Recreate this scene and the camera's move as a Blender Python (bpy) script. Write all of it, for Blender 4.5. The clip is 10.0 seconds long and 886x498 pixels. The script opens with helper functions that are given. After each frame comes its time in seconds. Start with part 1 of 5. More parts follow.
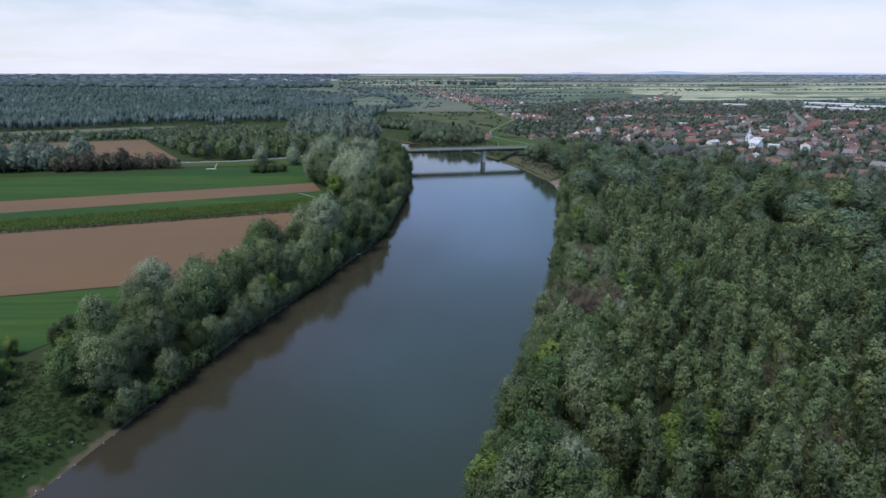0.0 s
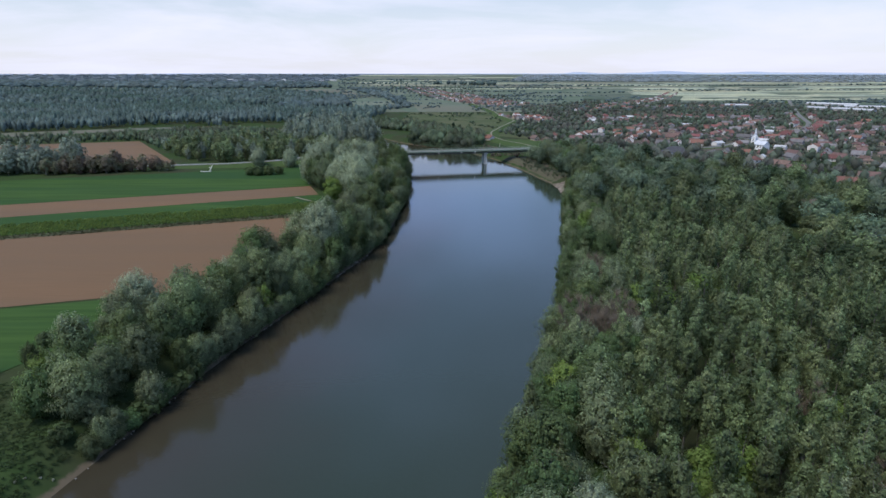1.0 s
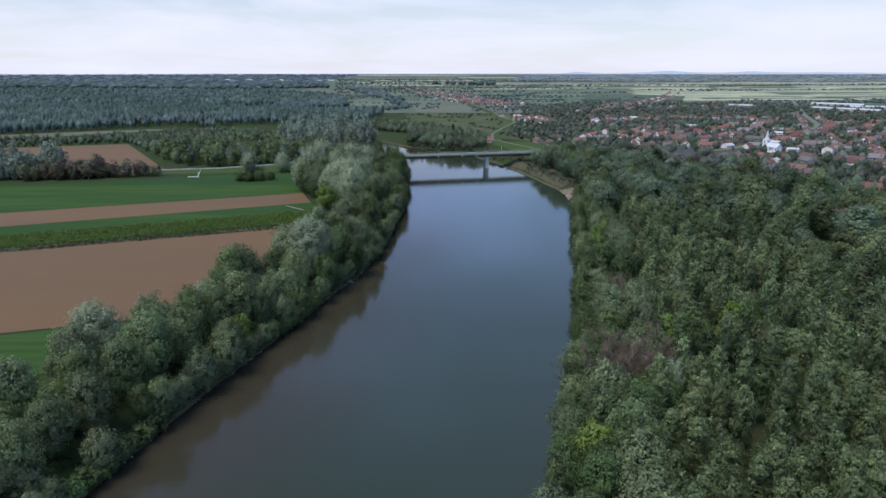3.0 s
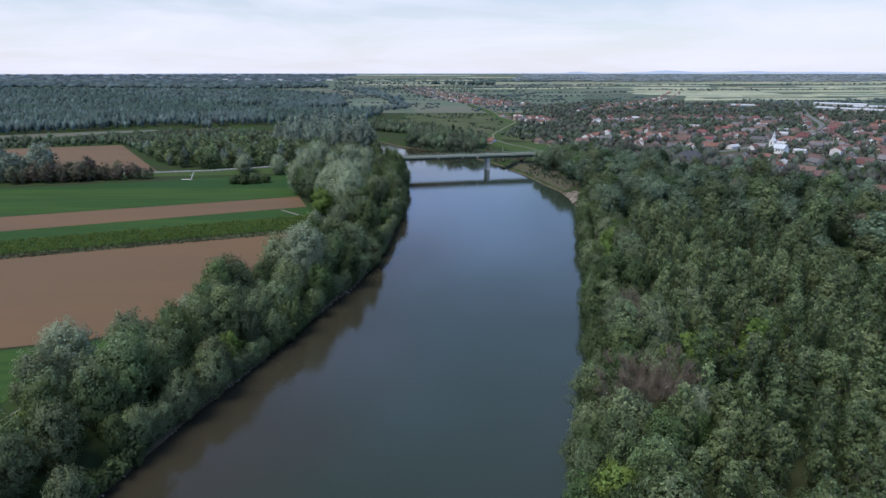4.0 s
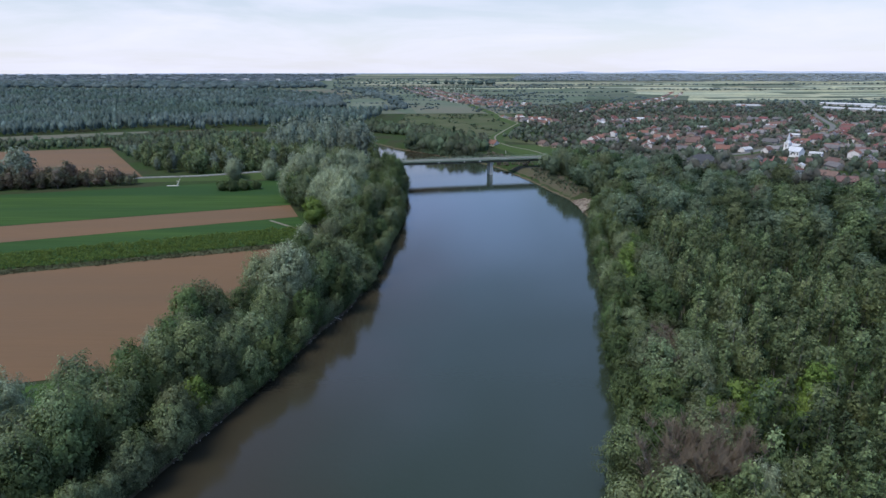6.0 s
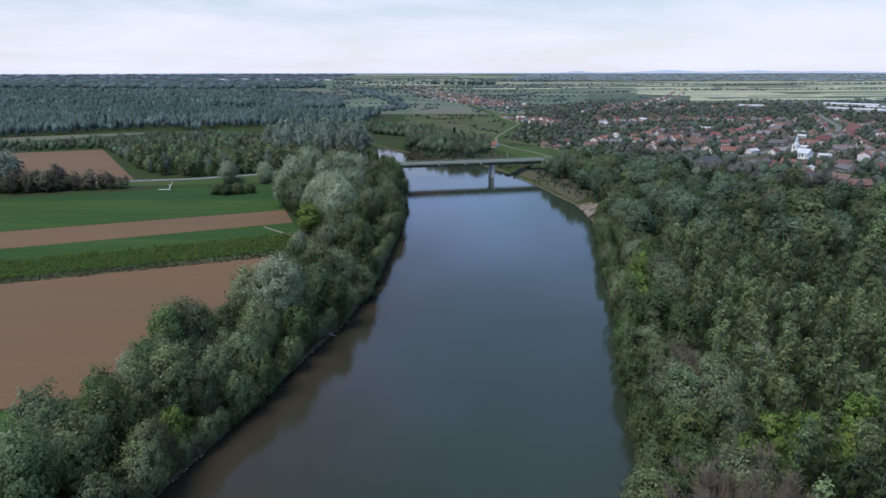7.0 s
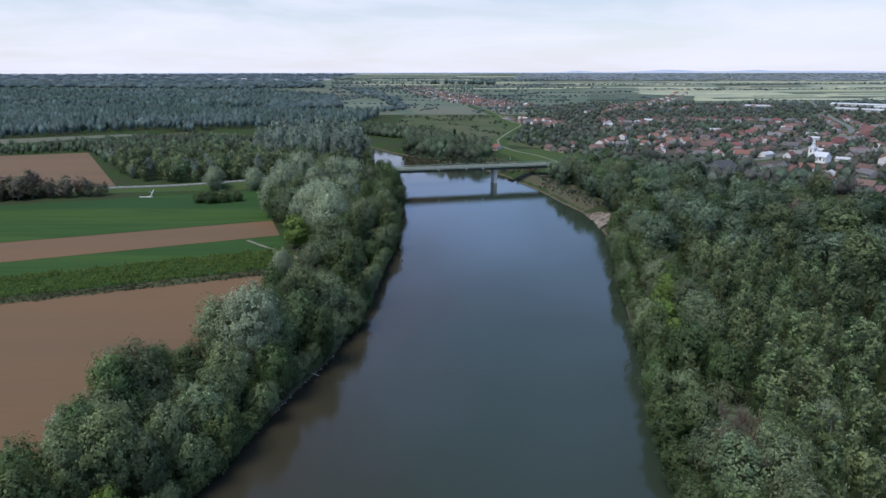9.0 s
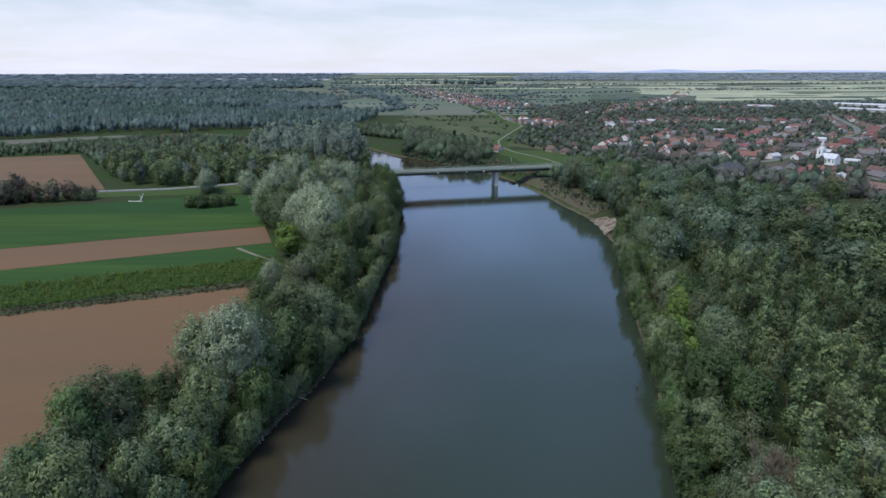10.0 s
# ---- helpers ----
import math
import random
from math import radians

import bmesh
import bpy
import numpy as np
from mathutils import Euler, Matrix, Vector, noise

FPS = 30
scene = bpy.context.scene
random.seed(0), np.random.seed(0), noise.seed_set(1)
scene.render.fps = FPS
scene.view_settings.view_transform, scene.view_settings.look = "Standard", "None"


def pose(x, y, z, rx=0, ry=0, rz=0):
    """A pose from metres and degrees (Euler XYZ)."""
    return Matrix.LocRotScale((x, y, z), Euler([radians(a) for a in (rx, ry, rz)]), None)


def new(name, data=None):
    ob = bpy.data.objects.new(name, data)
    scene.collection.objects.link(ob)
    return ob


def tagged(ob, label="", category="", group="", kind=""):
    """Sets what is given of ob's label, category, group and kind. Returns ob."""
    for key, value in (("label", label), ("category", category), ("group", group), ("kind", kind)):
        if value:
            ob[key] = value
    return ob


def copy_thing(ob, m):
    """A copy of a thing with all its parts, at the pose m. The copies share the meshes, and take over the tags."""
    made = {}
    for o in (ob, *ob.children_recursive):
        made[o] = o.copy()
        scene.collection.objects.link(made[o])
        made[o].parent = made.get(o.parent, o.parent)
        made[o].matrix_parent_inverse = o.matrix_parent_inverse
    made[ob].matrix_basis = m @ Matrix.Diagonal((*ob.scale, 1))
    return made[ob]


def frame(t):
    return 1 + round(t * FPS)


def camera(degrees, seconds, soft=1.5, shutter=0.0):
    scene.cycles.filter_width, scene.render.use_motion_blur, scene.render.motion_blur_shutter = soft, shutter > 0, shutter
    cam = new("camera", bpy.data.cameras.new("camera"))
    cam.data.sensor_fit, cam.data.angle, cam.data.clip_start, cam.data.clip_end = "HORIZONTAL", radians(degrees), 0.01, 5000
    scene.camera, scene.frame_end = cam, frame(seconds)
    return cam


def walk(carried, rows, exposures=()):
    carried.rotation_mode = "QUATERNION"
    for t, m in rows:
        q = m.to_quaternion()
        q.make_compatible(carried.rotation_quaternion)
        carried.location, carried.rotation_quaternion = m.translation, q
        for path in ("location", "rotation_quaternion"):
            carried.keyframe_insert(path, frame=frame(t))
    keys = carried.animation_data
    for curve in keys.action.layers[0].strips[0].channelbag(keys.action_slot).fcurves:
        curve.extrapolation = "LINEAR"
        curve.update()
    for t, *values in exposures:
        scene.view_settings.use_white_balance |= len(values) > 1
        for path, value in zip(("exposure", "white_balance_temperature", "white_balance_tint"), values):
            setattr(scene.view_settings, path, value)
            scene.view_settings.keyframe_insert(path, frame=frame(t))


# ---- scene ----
cam = camera(71.5, 10.0)
METRES, EYE, TILT, LEAN, TURN = 112.0, 70.0, -16.08, 0.0, 0.0
ROWS = [
    (0.0, 0.0, 0.0, 0.0, -0.0, 0.0, 0.0),
    (0.5, -0.0035, 0.0442, 0.0127, -0.02, 0.0, 0.02),
    (1.0, -0.0073, 0.0922, 0.0263, -0.06, 0.01, 0.04),
    (1.5, -0.0097, 0.1369, 0.0391, -0.07, 0.01, 0.06),
    (2.0, -0.0124, 0.1852, 0.053, -0.1, 0.02, 0.09),
    (2.5, -0.0146, 0.2303, 0.066, -0.14, 0.02, 0.11),
    (4.0, -0.0215, 0.3736, 0.1069, -0.25, -0.02, 0.15),
    (4.5, -0.0233, 0.4194, 0.12, -0.25, -0.02, 0.17),
    (5.0, -0.025, 0.469, 0.1345, -0.26, -0.03, 0.18),
    (5.5, -0.0265, 0.5154, 0.1481, -0.28, -0.04, 0.18),
    (7.0, -0.0308, 0.6639, 0.1915, -0.31, -0.05, 0.22),
    (7.5, -0.0309, 0.7116, 0.2051, -0.3, -0.06, 0.21),
    (8.0, -0.0309, 0.7633, 0.2203, -0.31, -0.07, 0.19),
    (8.5, -0.0302, 0.8108, 0.2339, -0.31, -0.07, 0.19),
    (9.0, -0.0284, 0.8622, 0.2487, -0.31, -0.08, 0.22),
    (9.5, -0.0273, 0.9091, 0.2622, -0.32, -0.1, 0.23),
    (10.0, -0.0251, 0.9601, 0.2765, -0.31, -0.09, 0.26),
]
walk(cam, [(t, pose(0, 0, EYE, TILT, LEAN, TURN) @ pose(METRES * x, METRES * y, METRES * z, 90 + pitch, roll, yaw)) for t, x, y, z, yaw, pitch, roll in ROWS])

# ---- world, sun ----
SUN_ELEV, SUN_TURN = 62.0, 240.0
world = bpy.data.worlds.new("sky")
scene.world = world
world.use_nodes = True


def link(tree, a, b):
    tree.links.new(a, b)


def sky_nodes():
    t = world.node_tree
    n = t.nodes
    out, bg = n["World Output"], n["Background"]
    sky = n.new("ShaderNodeTexSky")
    sky.sky_type = "NISHITA"
    sky.sun_disc = False
    sky.sun_elevation, sky.sun_rotation = radians(SUN_ELEV), radians(SUN_TURN)
    sky.air_density, sky.dust_density, sky.ozone_density = 1.0, 0.4, 3.0
    co = n.new("ShaderNodeTexCoord")
    sep = n.new("ShaderNodeSeparateXYZ")
    link(t, co.outputs["Generated"], sep.inputs[0])
    # a cloud sheet high above: direction divided by its height
    up = n.new("ShaderNodeMath"); up.operation = "ADD"; up.inputs[1].default_value = 0.13
    ab = n.new("ShaderNodeMath"); ab.operation = "ABSOLUTE"
    link(t, sep.outputs[2], ab.inputs[0]); link(t, ab.outputs[0], up.inputs[0])
    dx = n.new("ShaderNodeMath"); dx.operation = "DIVIDE"
    dy = n.new("ShaderNodeMath"); dy.operation = "DIVIDE"
    link(t, sep.outputs[0], dx.inputs[0]); link(t, up.outputs[0], dx.inputs[1])
    link(t, sep.outputs[1], dy.inputs[0]); link(t, up.outputs[0], dy.inputs[1])
    com = n.new("ShaderNodeCombineXYZ")
    link(t, dx.outputs[0], com.inputs[0]); link(t, dy.outputs[0], com.inputs[1])
    ns = n.new("ShaderNodeTexNoise")
    ns.inputs["Scale"].default_value = 0.5
    ns.inputs["Detail"].default_value = 7
    ns.inputs["Roughness"].default_value = 0.55
    ns.inputs["Distortion"].default_value = 0.4
    link(t, com.outputs[0], ns.inputs["Vector"])
    rp = n.new("ShaderNodeValToRGB")
    rp.color_ramp.elements[0].position, rp.color_ramp.elements[1].position = 0.43, 0.66
    rp.color_ramp.elements[0].color = (SKY_MIN, SKY_MIN, SKY_MIN, 1)
    link(t, ns.outputs[0], rp.inputs[0])
    mix = n.new("ShaderNodeMix"); mix.data_type = "RGBA"
    link(t, rp.outputs[0], mix.inputs["Factor"])
    link(t, sky.outputs[0], mix.inputs["A"])
    mix.inputs["B"].default_value = CLOUD
    # thinner, bluer cloud higher up
    hi = n.new("ShaderNodeMapRange")
    hi.inputs["From Min"].default_value, hi.inputs["From Max"].default_value = 0.10, 0.19
    link(t, ab.outputs[0], hi.inputs["Value"])
    high = n.new("ShaderNodeMix"); high.data_type = "RGBA"
    high.inputs["A"].default_value, high.inputs["B"].default_value = CLOUD, CLOUD_HIGH
    link(t, hi.outputs[0], high.inputs["Factor"]); link(t, high.outputs["Result"], mix.inputs["B"])
    # haze above the horizon
    hz = n.new("ShaderNodeMapRange")
    hz.inputs["From Min"].default_value, hz.inputs["From Max"].default_value = 0.0, 0.17
    hz.inputs["To Min"].default_value, hz.inputs["To Max"].default_value = 0.7, 0.0
    link(t, ab.outputs[0], hz.inputs["Value"])
    mx2 = n.new("ShaderNodeMix"); mx2.data_type = "RGBA"
    link(t, hz.outputs[0], mx2.inputs["Factor"])
    link(t, mix.outputs["Result"], mx2.inputs["A"])
    mx2.inputs["B"].default_value = HAZE
    link(t, mx2.outputs["Result"], bg.inputs["Color"])
    bg.inputs["Strength"].default_value = SKY_STRENGTH
    link(t, bg.outputs[0], out.inputs["Surface"])


SKY_STRENGTH, SKY_MIN = 0.104, 0.25
CLOUD = (7.7, 7.9, 9.6, 1)
CLOUD_HIGH = (4.7, 7.2, 13.4, 1)
HAZE = (6.9, 7.1, 8.5, 1)
sky_nodes()
sun = new("sun", bpy.data.lights.new("sun", "SUN"))
sun.data.energy, sun.data.angle, sun.data.color = 3.3, radians(28), (1.0, 0.95, 0.86)
sun.rotation_euler = (radians(90 - SUN_ELEV), 0, radians(180 - SUN_TURN))
scene.view_settings.exposure = 0.22


# ---- materials ----
def material(name, c1, c2, scale=1.0, rough=0.8, bump=0.0, metal=0.0, c3=None, big=0.08, rand=0.0, spec=0.3, leaf=0.0, stretch=(1, 1, 1), turn=0.0, bump_scale=None, gaps=0.0, tint=0.0):
    """Two colours by fine noise, a third by broad noise, varied by the object's random number."""
    m = bpy.data.materials.new(name)
    m.use_nodes = True
    t = m.node_tree
    n = t.nodes
    b = n["Principled BSDF"]
    co = n.new("ShaderNodeTexCoord")
    mp = n.new("ShaderNodeMapping")
    mp.inputs["Scale"].default_value = stretch
    mp.inputs["Rotation"].default_value = (0, 0, radians(turn))
    geo = n.new("ShaderNodeNewGeometry")
    link(t, geo.outputs["Position"], mp.inputs["Vector"])
    ns = n.new("ShaderNodeTexNoise")
    ns.inputs["Scale"].default_value, ns.inputs["Detail"].default_value = scale, 5
    link(t, mp.outputs[0], ns.inputs["Vector"])
    r = n.new("ShaderNodeMapRange")
    r.inputs["From Min"].default_value, r.inputs["From Max"].default_value = 0.3, 0.7
    link(t, ns.outputs[0], r.inputs["Value"])
    mx = n.new("ShaderNodeMix"); mx.data_type = "RGBA"
    mx.inputs["A"].default_value, mx.inputs["B"].default_value = (*c1, 1), (*c2, 1)
    link(t, r.outputs[0], mx.inputs["Factor"])
    col = mx.outputs["Result"]
    if c3:
        nb = n.new("ShaderNodeTexNoise")
        nb.inputs["Scale"].default_value, nb.inputs["Detail"].default_value = big, 4
        link(t, mp.outputs[0], nb.inputs["Vector"])
        rb = n.new("ShaderNodeMapRange")
        rb.inputs["From Min"].default_value, rb.inputs["From Max"].default_value = 0.42, 0.62
        link(t, nb.outputs[0], rb.inputs["Value"])
        m3 = n.new("ShaderNodeMix"); m3.data_type = "RGBA"
        m3.inputs["B"].default_value = (*c3, 1)
        link(t, rb.outputs[0], m3.inputs["Factor"]); link(t, col, m3.inputs["A"])
        col = m3.outputs["Result"]
    if rand or tint:
        oi = n.new("ShaderNodeObjectInfo")
        pick = oi.outputs["Random"]
        if tint:
            at = n.new("ShaderNodeAttribute"); at.attribute_name = "tint"
            pick, rand = at.outputs["Fac"], tint
        hs = n.new("ShaderNodeHueSaturation")
        rr = n.new("ShaderNodeMapRange")
        rr.inputs["To Min"].default_value, rr.inputs["To Max"].default_value = 1 - rand, 1 + rand
        link(t, pick, rr.inputs["Value"])
        link(t, rr.outputs[0], hs.inputs["Value"]); link(t, col, hs.inputs["Color"])
        mu = n.new("ShaderNodeMath"); mu.operation = "MULTIPLY_ADD"
        mu.inputs[1].default_value, mu.inputs[2].default_value = 7.31, 0.0
        fr = n.new("ShaderNodeMath"); fr.operation = "FRACT"
        r2 = n.new("ShaderNodeMapRange")
        r2.inputs["To Min"].default_value, r2.inputs["To Max"].default_value = 0.5 - 0.06 * rand, 0.5 + 0.06 * rand
        link(t, pick, mu.inputs[0]); link(t, mu.outputs[0], fr.inputs[0])
        link(t, fr.outputs[0], r2.inputs["Value"]); link(t, r2.outputs[0], hs.inputs["Hue"])
        col = hs.outputs["Color"]
    if leaf:
        gi = n.new("ShaderNodeHueSaturation")
        r4 = n.new("ShaderNodeMapRange")
        r4.inputs["To Min"].default_value, r4.inputs["To Max"].default_value = 1.05 * (1 - 0.6 * leaf), 1.05 * (1 + 1.5 * leaf)
        pw = n.new("ShaderNodeMath"); pw.operation = "POWER"; pw.inputs[1].default_value = 3.0
        link(t, geo.outputs["Random Per Island"], pw.inputs[0])
        link(t, pw.outputs[0], r4.inputs["Value"])
        link(t, r4.outputs[0], gi.inputs["Value"]); link(t, col, gi.inputs["Color"])
        col = gi.outputs["Color"]
        tr = n.new("ShaderNodeBsdfTranslucent")
        ms = n.new("ShaderNodeMixShader"); ms.inputs[0].default_value = 0.48
        link(t, col, tr.inputs["Color"])
        link(t, b.outputs[0], ms.inputs[1]); link(t, tr.outputs[0], ms.inputs[2])
        last = ms.outputs[0]
        if gaps:
            # a spray is many leaves with air between them
            ng = n.new("ShaderNodeTexNoise")
            ng.inputs["Scale"].default_value, ng.inputs["Detail"].default_value = gaps, 2
            link(t, geo.outputs["Position"], ng.inputs["Vector"])
            cut = n.new("ShaderNodeMath"); cut.operation = "GREATER_THAN"; cut.inputs[1].default_value = 0.55
            ha = n.new("ShaderNodeAttribute"); ha.attribute_name = "heart"
            full = n.new("ShaderNodeMath"); full.operation = "SUBTRACT"
            link(t, ng.outputs[0], full.inputs[0]); link(t, ha.outputs["Fac"], full.inputs[1])
            link(t, full.outputs[0], cut.inputs[0])
            air = n.new("ShaderNodeBsdfTransparent")
            mg = n.new("ShaderNodeMixShader")
            link(t, cut.outputs[0], mg.inputs[0]); link(t, last, mg.inputs[1]); link(t, air.outputs[0], mg.inputs[2])
            last = mg.outputs[0]
        link(t, last, n["Material Output"].inputs["Surface"])
    link(t, col, b.inputs["Base Color"])
    b.inputs["Roughness"].default_value, b.inputs["Metallic"].default_value = rough, metal
    b.inputs["Specular IOR Level"].default_value = spec
    if bump:
        nz = n.new("ShaderNodeTexNoise")
        nz.inputs["Scale"].default_value, nz.inputs["Detail"].default_value = bump_scale or scale * 2, 6
        link(t, mp.outputs[0], nz.inputs["Vector"])
        bp = n.new("ShaderNodeBump")
        bp.inputs["Strength"].default_value, bp.inputs["Distance"].default_value = 1.0, bump
        link(t, nz.outputs[0], bp.inputs["Height"]); link(t, bp.outputs[0], b.inputs["Normal"])
    return m


M_SAND = material("bank_sand", (0.128, 0.108, 0.081), (0.230, 0.203, 0.166), 0.7, 0.9, 0.25, c3=(0.085, 0.063, 0.048), big=0.35)
M_SOIL = material("ploughed_soil", (0.110, 0.064, 0.030), (0.125, 0.072, 0.035), 0.5, 0.95, 0.05, c3=(0.104, 0.064, 0.033), big=0.02, stretch=(0.12, 1.6, 1), turn=-20)
M_CROP = material("young_crop", (0.023, 0.050, 0.013), (0.043, 0.082, 0.020), 0.45, 0.9, 0.05, c3=(0.022, 0.052, 0.017), big=0.04, stretch=(0.05, 0.8, 1), turn=-17, spec=0.05)
M_WEED = material("tall_weeds", (0.078, 0.125, 0.027), (0.122, 0.170, 0.038), 0.3, 0.9, leaf=0.3)
M_VERGE = material("verge_weeds", (0.046, 0.050, 0.024), (0.070, 0.068, 0.036), 0.3, 0.9, leaf=0.3)
M_DRY = material("dry_verge_grass", (0.049, 0.050, 0.022), (0.070, 0.071, 0.030), 0.6, 0.95, 0.1, c3=(0.051, 0.062, 0.024), big=0.1)
M_BANK = material("weedy_bank", (0.046, 0.046, 0.023), (0.062, 0.061, 0.032), 0.5, 0.95, 0.1, c3=(0.064, 0.052, 0.034), big=0.08)
M_MEADOW = material("levee_grass", (0.034, 0.058, 0.020), (0.045, 0.070, 0.025), 0.3, 0.95, 0.05, c3=(0.045, 0.068, 0.024), big=0.03, spec=0.05)
M_PASTURE = material("rough_pasture", (0.044, 0.060, 0.027), (0.056, 0.073, 0.033), 0.08, 0.95, 0.1, c3=(0.074, 0.080, 0.044), big=0.02, spec=0.05)
# Grass of the far plain, its green lightened and blued to paint in haze.
M_HAZE_PLAIN = material("haze_tinted_plain_grass", (0.062, 0.087, 0.062), (0.085, 0.111, 0.078), 0.02, 0.95, c3=(0.101, 0.119, 0.090), big=0.005, rand=0.2, spec=0.05)
M_YARD = material("village_ground", (0.038, 0.050, 0.029), (0.056, 0.061, 0.040), 0.06, 0.95, 0.05, c3=(0.077, 0.065, 0.054), big=0.03, spec=0.05)
# Light meadow green, paled further by haze put into the base colour.
M_HAZE_GREEN = material("haze_paled_meadow", (0.270, 0.290, 0.178), (0.367, 0.360, 0.232), 0.01, 0.95, c3=(0.216, 0.250, 0.184), big=0.006, rand=0.22)
M_FAR_PINK = material("far_fallow", (0.113, 0.098, 0.074), (0.101, 0.105, 0.070), 0.02, 0.95, c3=(0.090, 0.105, 0.066), big=0.006, rand=0.2)
M_CONIFER = material("conifer_needles", (0.02, 0.045, 0.022), (0.03, 0.06, 0.03), 0.4, 0.8, rand=0.1, leaf=0.3)
M_TUFT = material("rough_grass", (0.029, 0.051, 0.017), (0.040, 0.067, 0.022), 0.3, 0.9, leaf=0.3)
M_BLOSSOM = material("white_blossom", (0.22, 0.24, 0.17), (0.34, 0.35, 0.27), 1.0, 0.7, leaf=0.3)
M_STONE = material("shore_stones", (0.22, 0.21, 0.18), (0.36, 0.34, 0.30), 1.0, 0.85, 0.02)
M_ROOF_D = material("dark_slates", (0.04, 0.042, 0.047), (0.065, 0.067, 0.073), 0.6, 0.7, 0.03)
M_BEND = material("bend_wood_leaves", (0.064, 0.102, 0.056), (0.090, 0.130, 0.076), 0.1, 0.8, c3=(0.081, 0.099, 0.067), big=0.03, leaf=0.28, gaps=2.6, tint=0.35)
M_ROAD = material("road_asphalt", (0.105, 0.105, 0.101), (0.139, 0.139, 0.131), 0.6, 0.9, 0.01, spec=0.1)
M_PATH = material("gravel_track", (0.115, 0.110, 0.076), (0.155, 0.146, 0.105), 0.8, 0.9, 0.02)
M_CONC = material("concrete", (0.414, 0.414, 0.386), (0.552, 0.538, 0.497), 0.5, 0.8, 0.02, c3=(0.344, 0.344, 0.304), big=0.3)
M_DECK = material("deck_concrete", (0.175, 0.198, 0.160), (0.221, 0.248, 0.200), 0.5, 0.85, 0.02, c3=(0.154, 0.176, 0.135), big=0.2)
M_GIRDER = material("girder_paint", (0.06, 0.07, 0.06), (0.085, 0.095, 0.08), 0.7, 0.6, 0.01)
M_RAIL = material("rail_paint", (0.188, 0.239, 0.167), (0.247, 0.302, 0.216), 2.0, 0.5)
M_WALL_W = material("white_plaster", (0.50, 0.47, 0.44), (0.60, 0.57, 0.54), 0.4, 0.85, 0.01, rand=0.2)
M_WALL_Y = material("cream_plaster", (0.32, 0.26, 0.19), (0.40, 0.33, 0.25), 0.4, 0.85, 0.01, rand=0.2)
M_WALL_G = material("grey_plaster", (0.24, 0.22, 0.205), (0.32, 0.30, 0.28), 0.4, 0.85, 0.01, rand=0.2)
M_LIME = material("church_limewash", (0.66, 0.65, 0.63), (0.74, 0.73, 0.71), 0.4, 0.85, 0.01)
M_ROOF_R = material("red_tiles", (0.117, 0.051, 0.043), (0.156, 0.072, 0.063), 0.5, 0.9, 0.03, rand=0.3, c3=(0.129, 0.060, 0.052), big=0.12)
M_ROOF_B = material("brown_tiles", (0.098, 0.061, 0.053), (0.136, 0.089, 0.076), 0.5, 0.9, 0.03, rand=0.3)
M_ROOF_G = material("grey_slates", (0.10, 0.095, 0.097), (0.15, 0.145, 0.147), 0.8, 0.85, 0.03, rand=0.3)
M_ROOF_L = material("pale_sheet_roof", (0.30, 0.31, 0.32), (0.40, 0.41, 0.42), 0.5, 0.7, rand=0.15)
M_CHURCH_ROOF = material("church_tin_roof", (0.40, 0.42, 0.45), (0.48, 0.50, 0.53), 0.6, 0.5)
M_GLASS = material("window_glass", (0.03, 0.035, 0.04), (0.05, 0.055, 0.06), 1.0, 0.1, spec=0.6)
M_WOOD = material("dark_wood", (0.09, 0.06, 0.04), (0.13, 0.09, 0.06), 2.0, 0.8)
M_BLEACHED = material("bleached_wood", (0.50, 0.48, 0.43), (0.62, 0.60, 0.55), 2.0, 0.8, 0.02)
M_BARK = material("grey_bark", (0.11, 0.102, 0.085), (0.18, 0.17, 0.148), 1.5, 0.9, 0.02)
M_GROVE = material("silver_grove_leaves", (0.154, 0.194, 0.150), (0.205, 0.253, 0.195), 0.2, 0.6, leaf=0.18, tint=0.3)
M_PALE = material("pale_poplar_leaves", (0.117, 0.166, 0.101), (0.168, 0.225, 0.142), 0.2, 0.6, leaf=0.4, tint=0.3)
M_TWIG = material("bare_twigs", (0.142, 0.113, 0.084), (0.195, 0.162, 0.121), 1.5, 0.9, rand=0.15)
M_POPLAR = material("poplar_leaves", (0.128, 0.171, 0.072), (0.207, 0.257, 0.120), 0.3, 0.6, c3=(0.109, 0.148, 0.066), big=0.04, rand=0.25, leaf=0.5)
M_POPLAR_FAR = material("poplar_leaves_joined", (0.122, 0.163, 0.070), (0.190, 0.238, 0.112), 0.16, 0.6, c3=(0.097, 0.132, 0.059), big=0.04, leaf=0.45, tint=0.34)
M_WILLOW = material("willow_leaves", (0.128, 0.166, 0.088), (0.172, 0.214, 0.118), 0.3, 0.6, c3=(0.120, 0.166, 0.070), big=0.06, rand=0.3, leaf=0.45)
M_SILVER = material("silver_leaves", (0.222, 0.272, 0.173), (0.315, 0.373, 0.241), 0.4, 0.55, rand=0.12, leaf=0.45)
M_GREEN = material("green_leaves", (0.082, 0.129, 0.047), (0.120, 0.171, 0.064), 0.35, 0.7, c3=(0.071, 0.109, 0.043), big=0.06, rand=0.3, leaf=0.45)
M_GREEN_FAR = material("green_leaves_joined", (0.046, 0.077, 0.032), (0.067, 0.103, 0.043), 0.35, 0.7, c3=(0.036, 0.062, 0.029), big=0.06, leaf=0.4, tint=0.4)
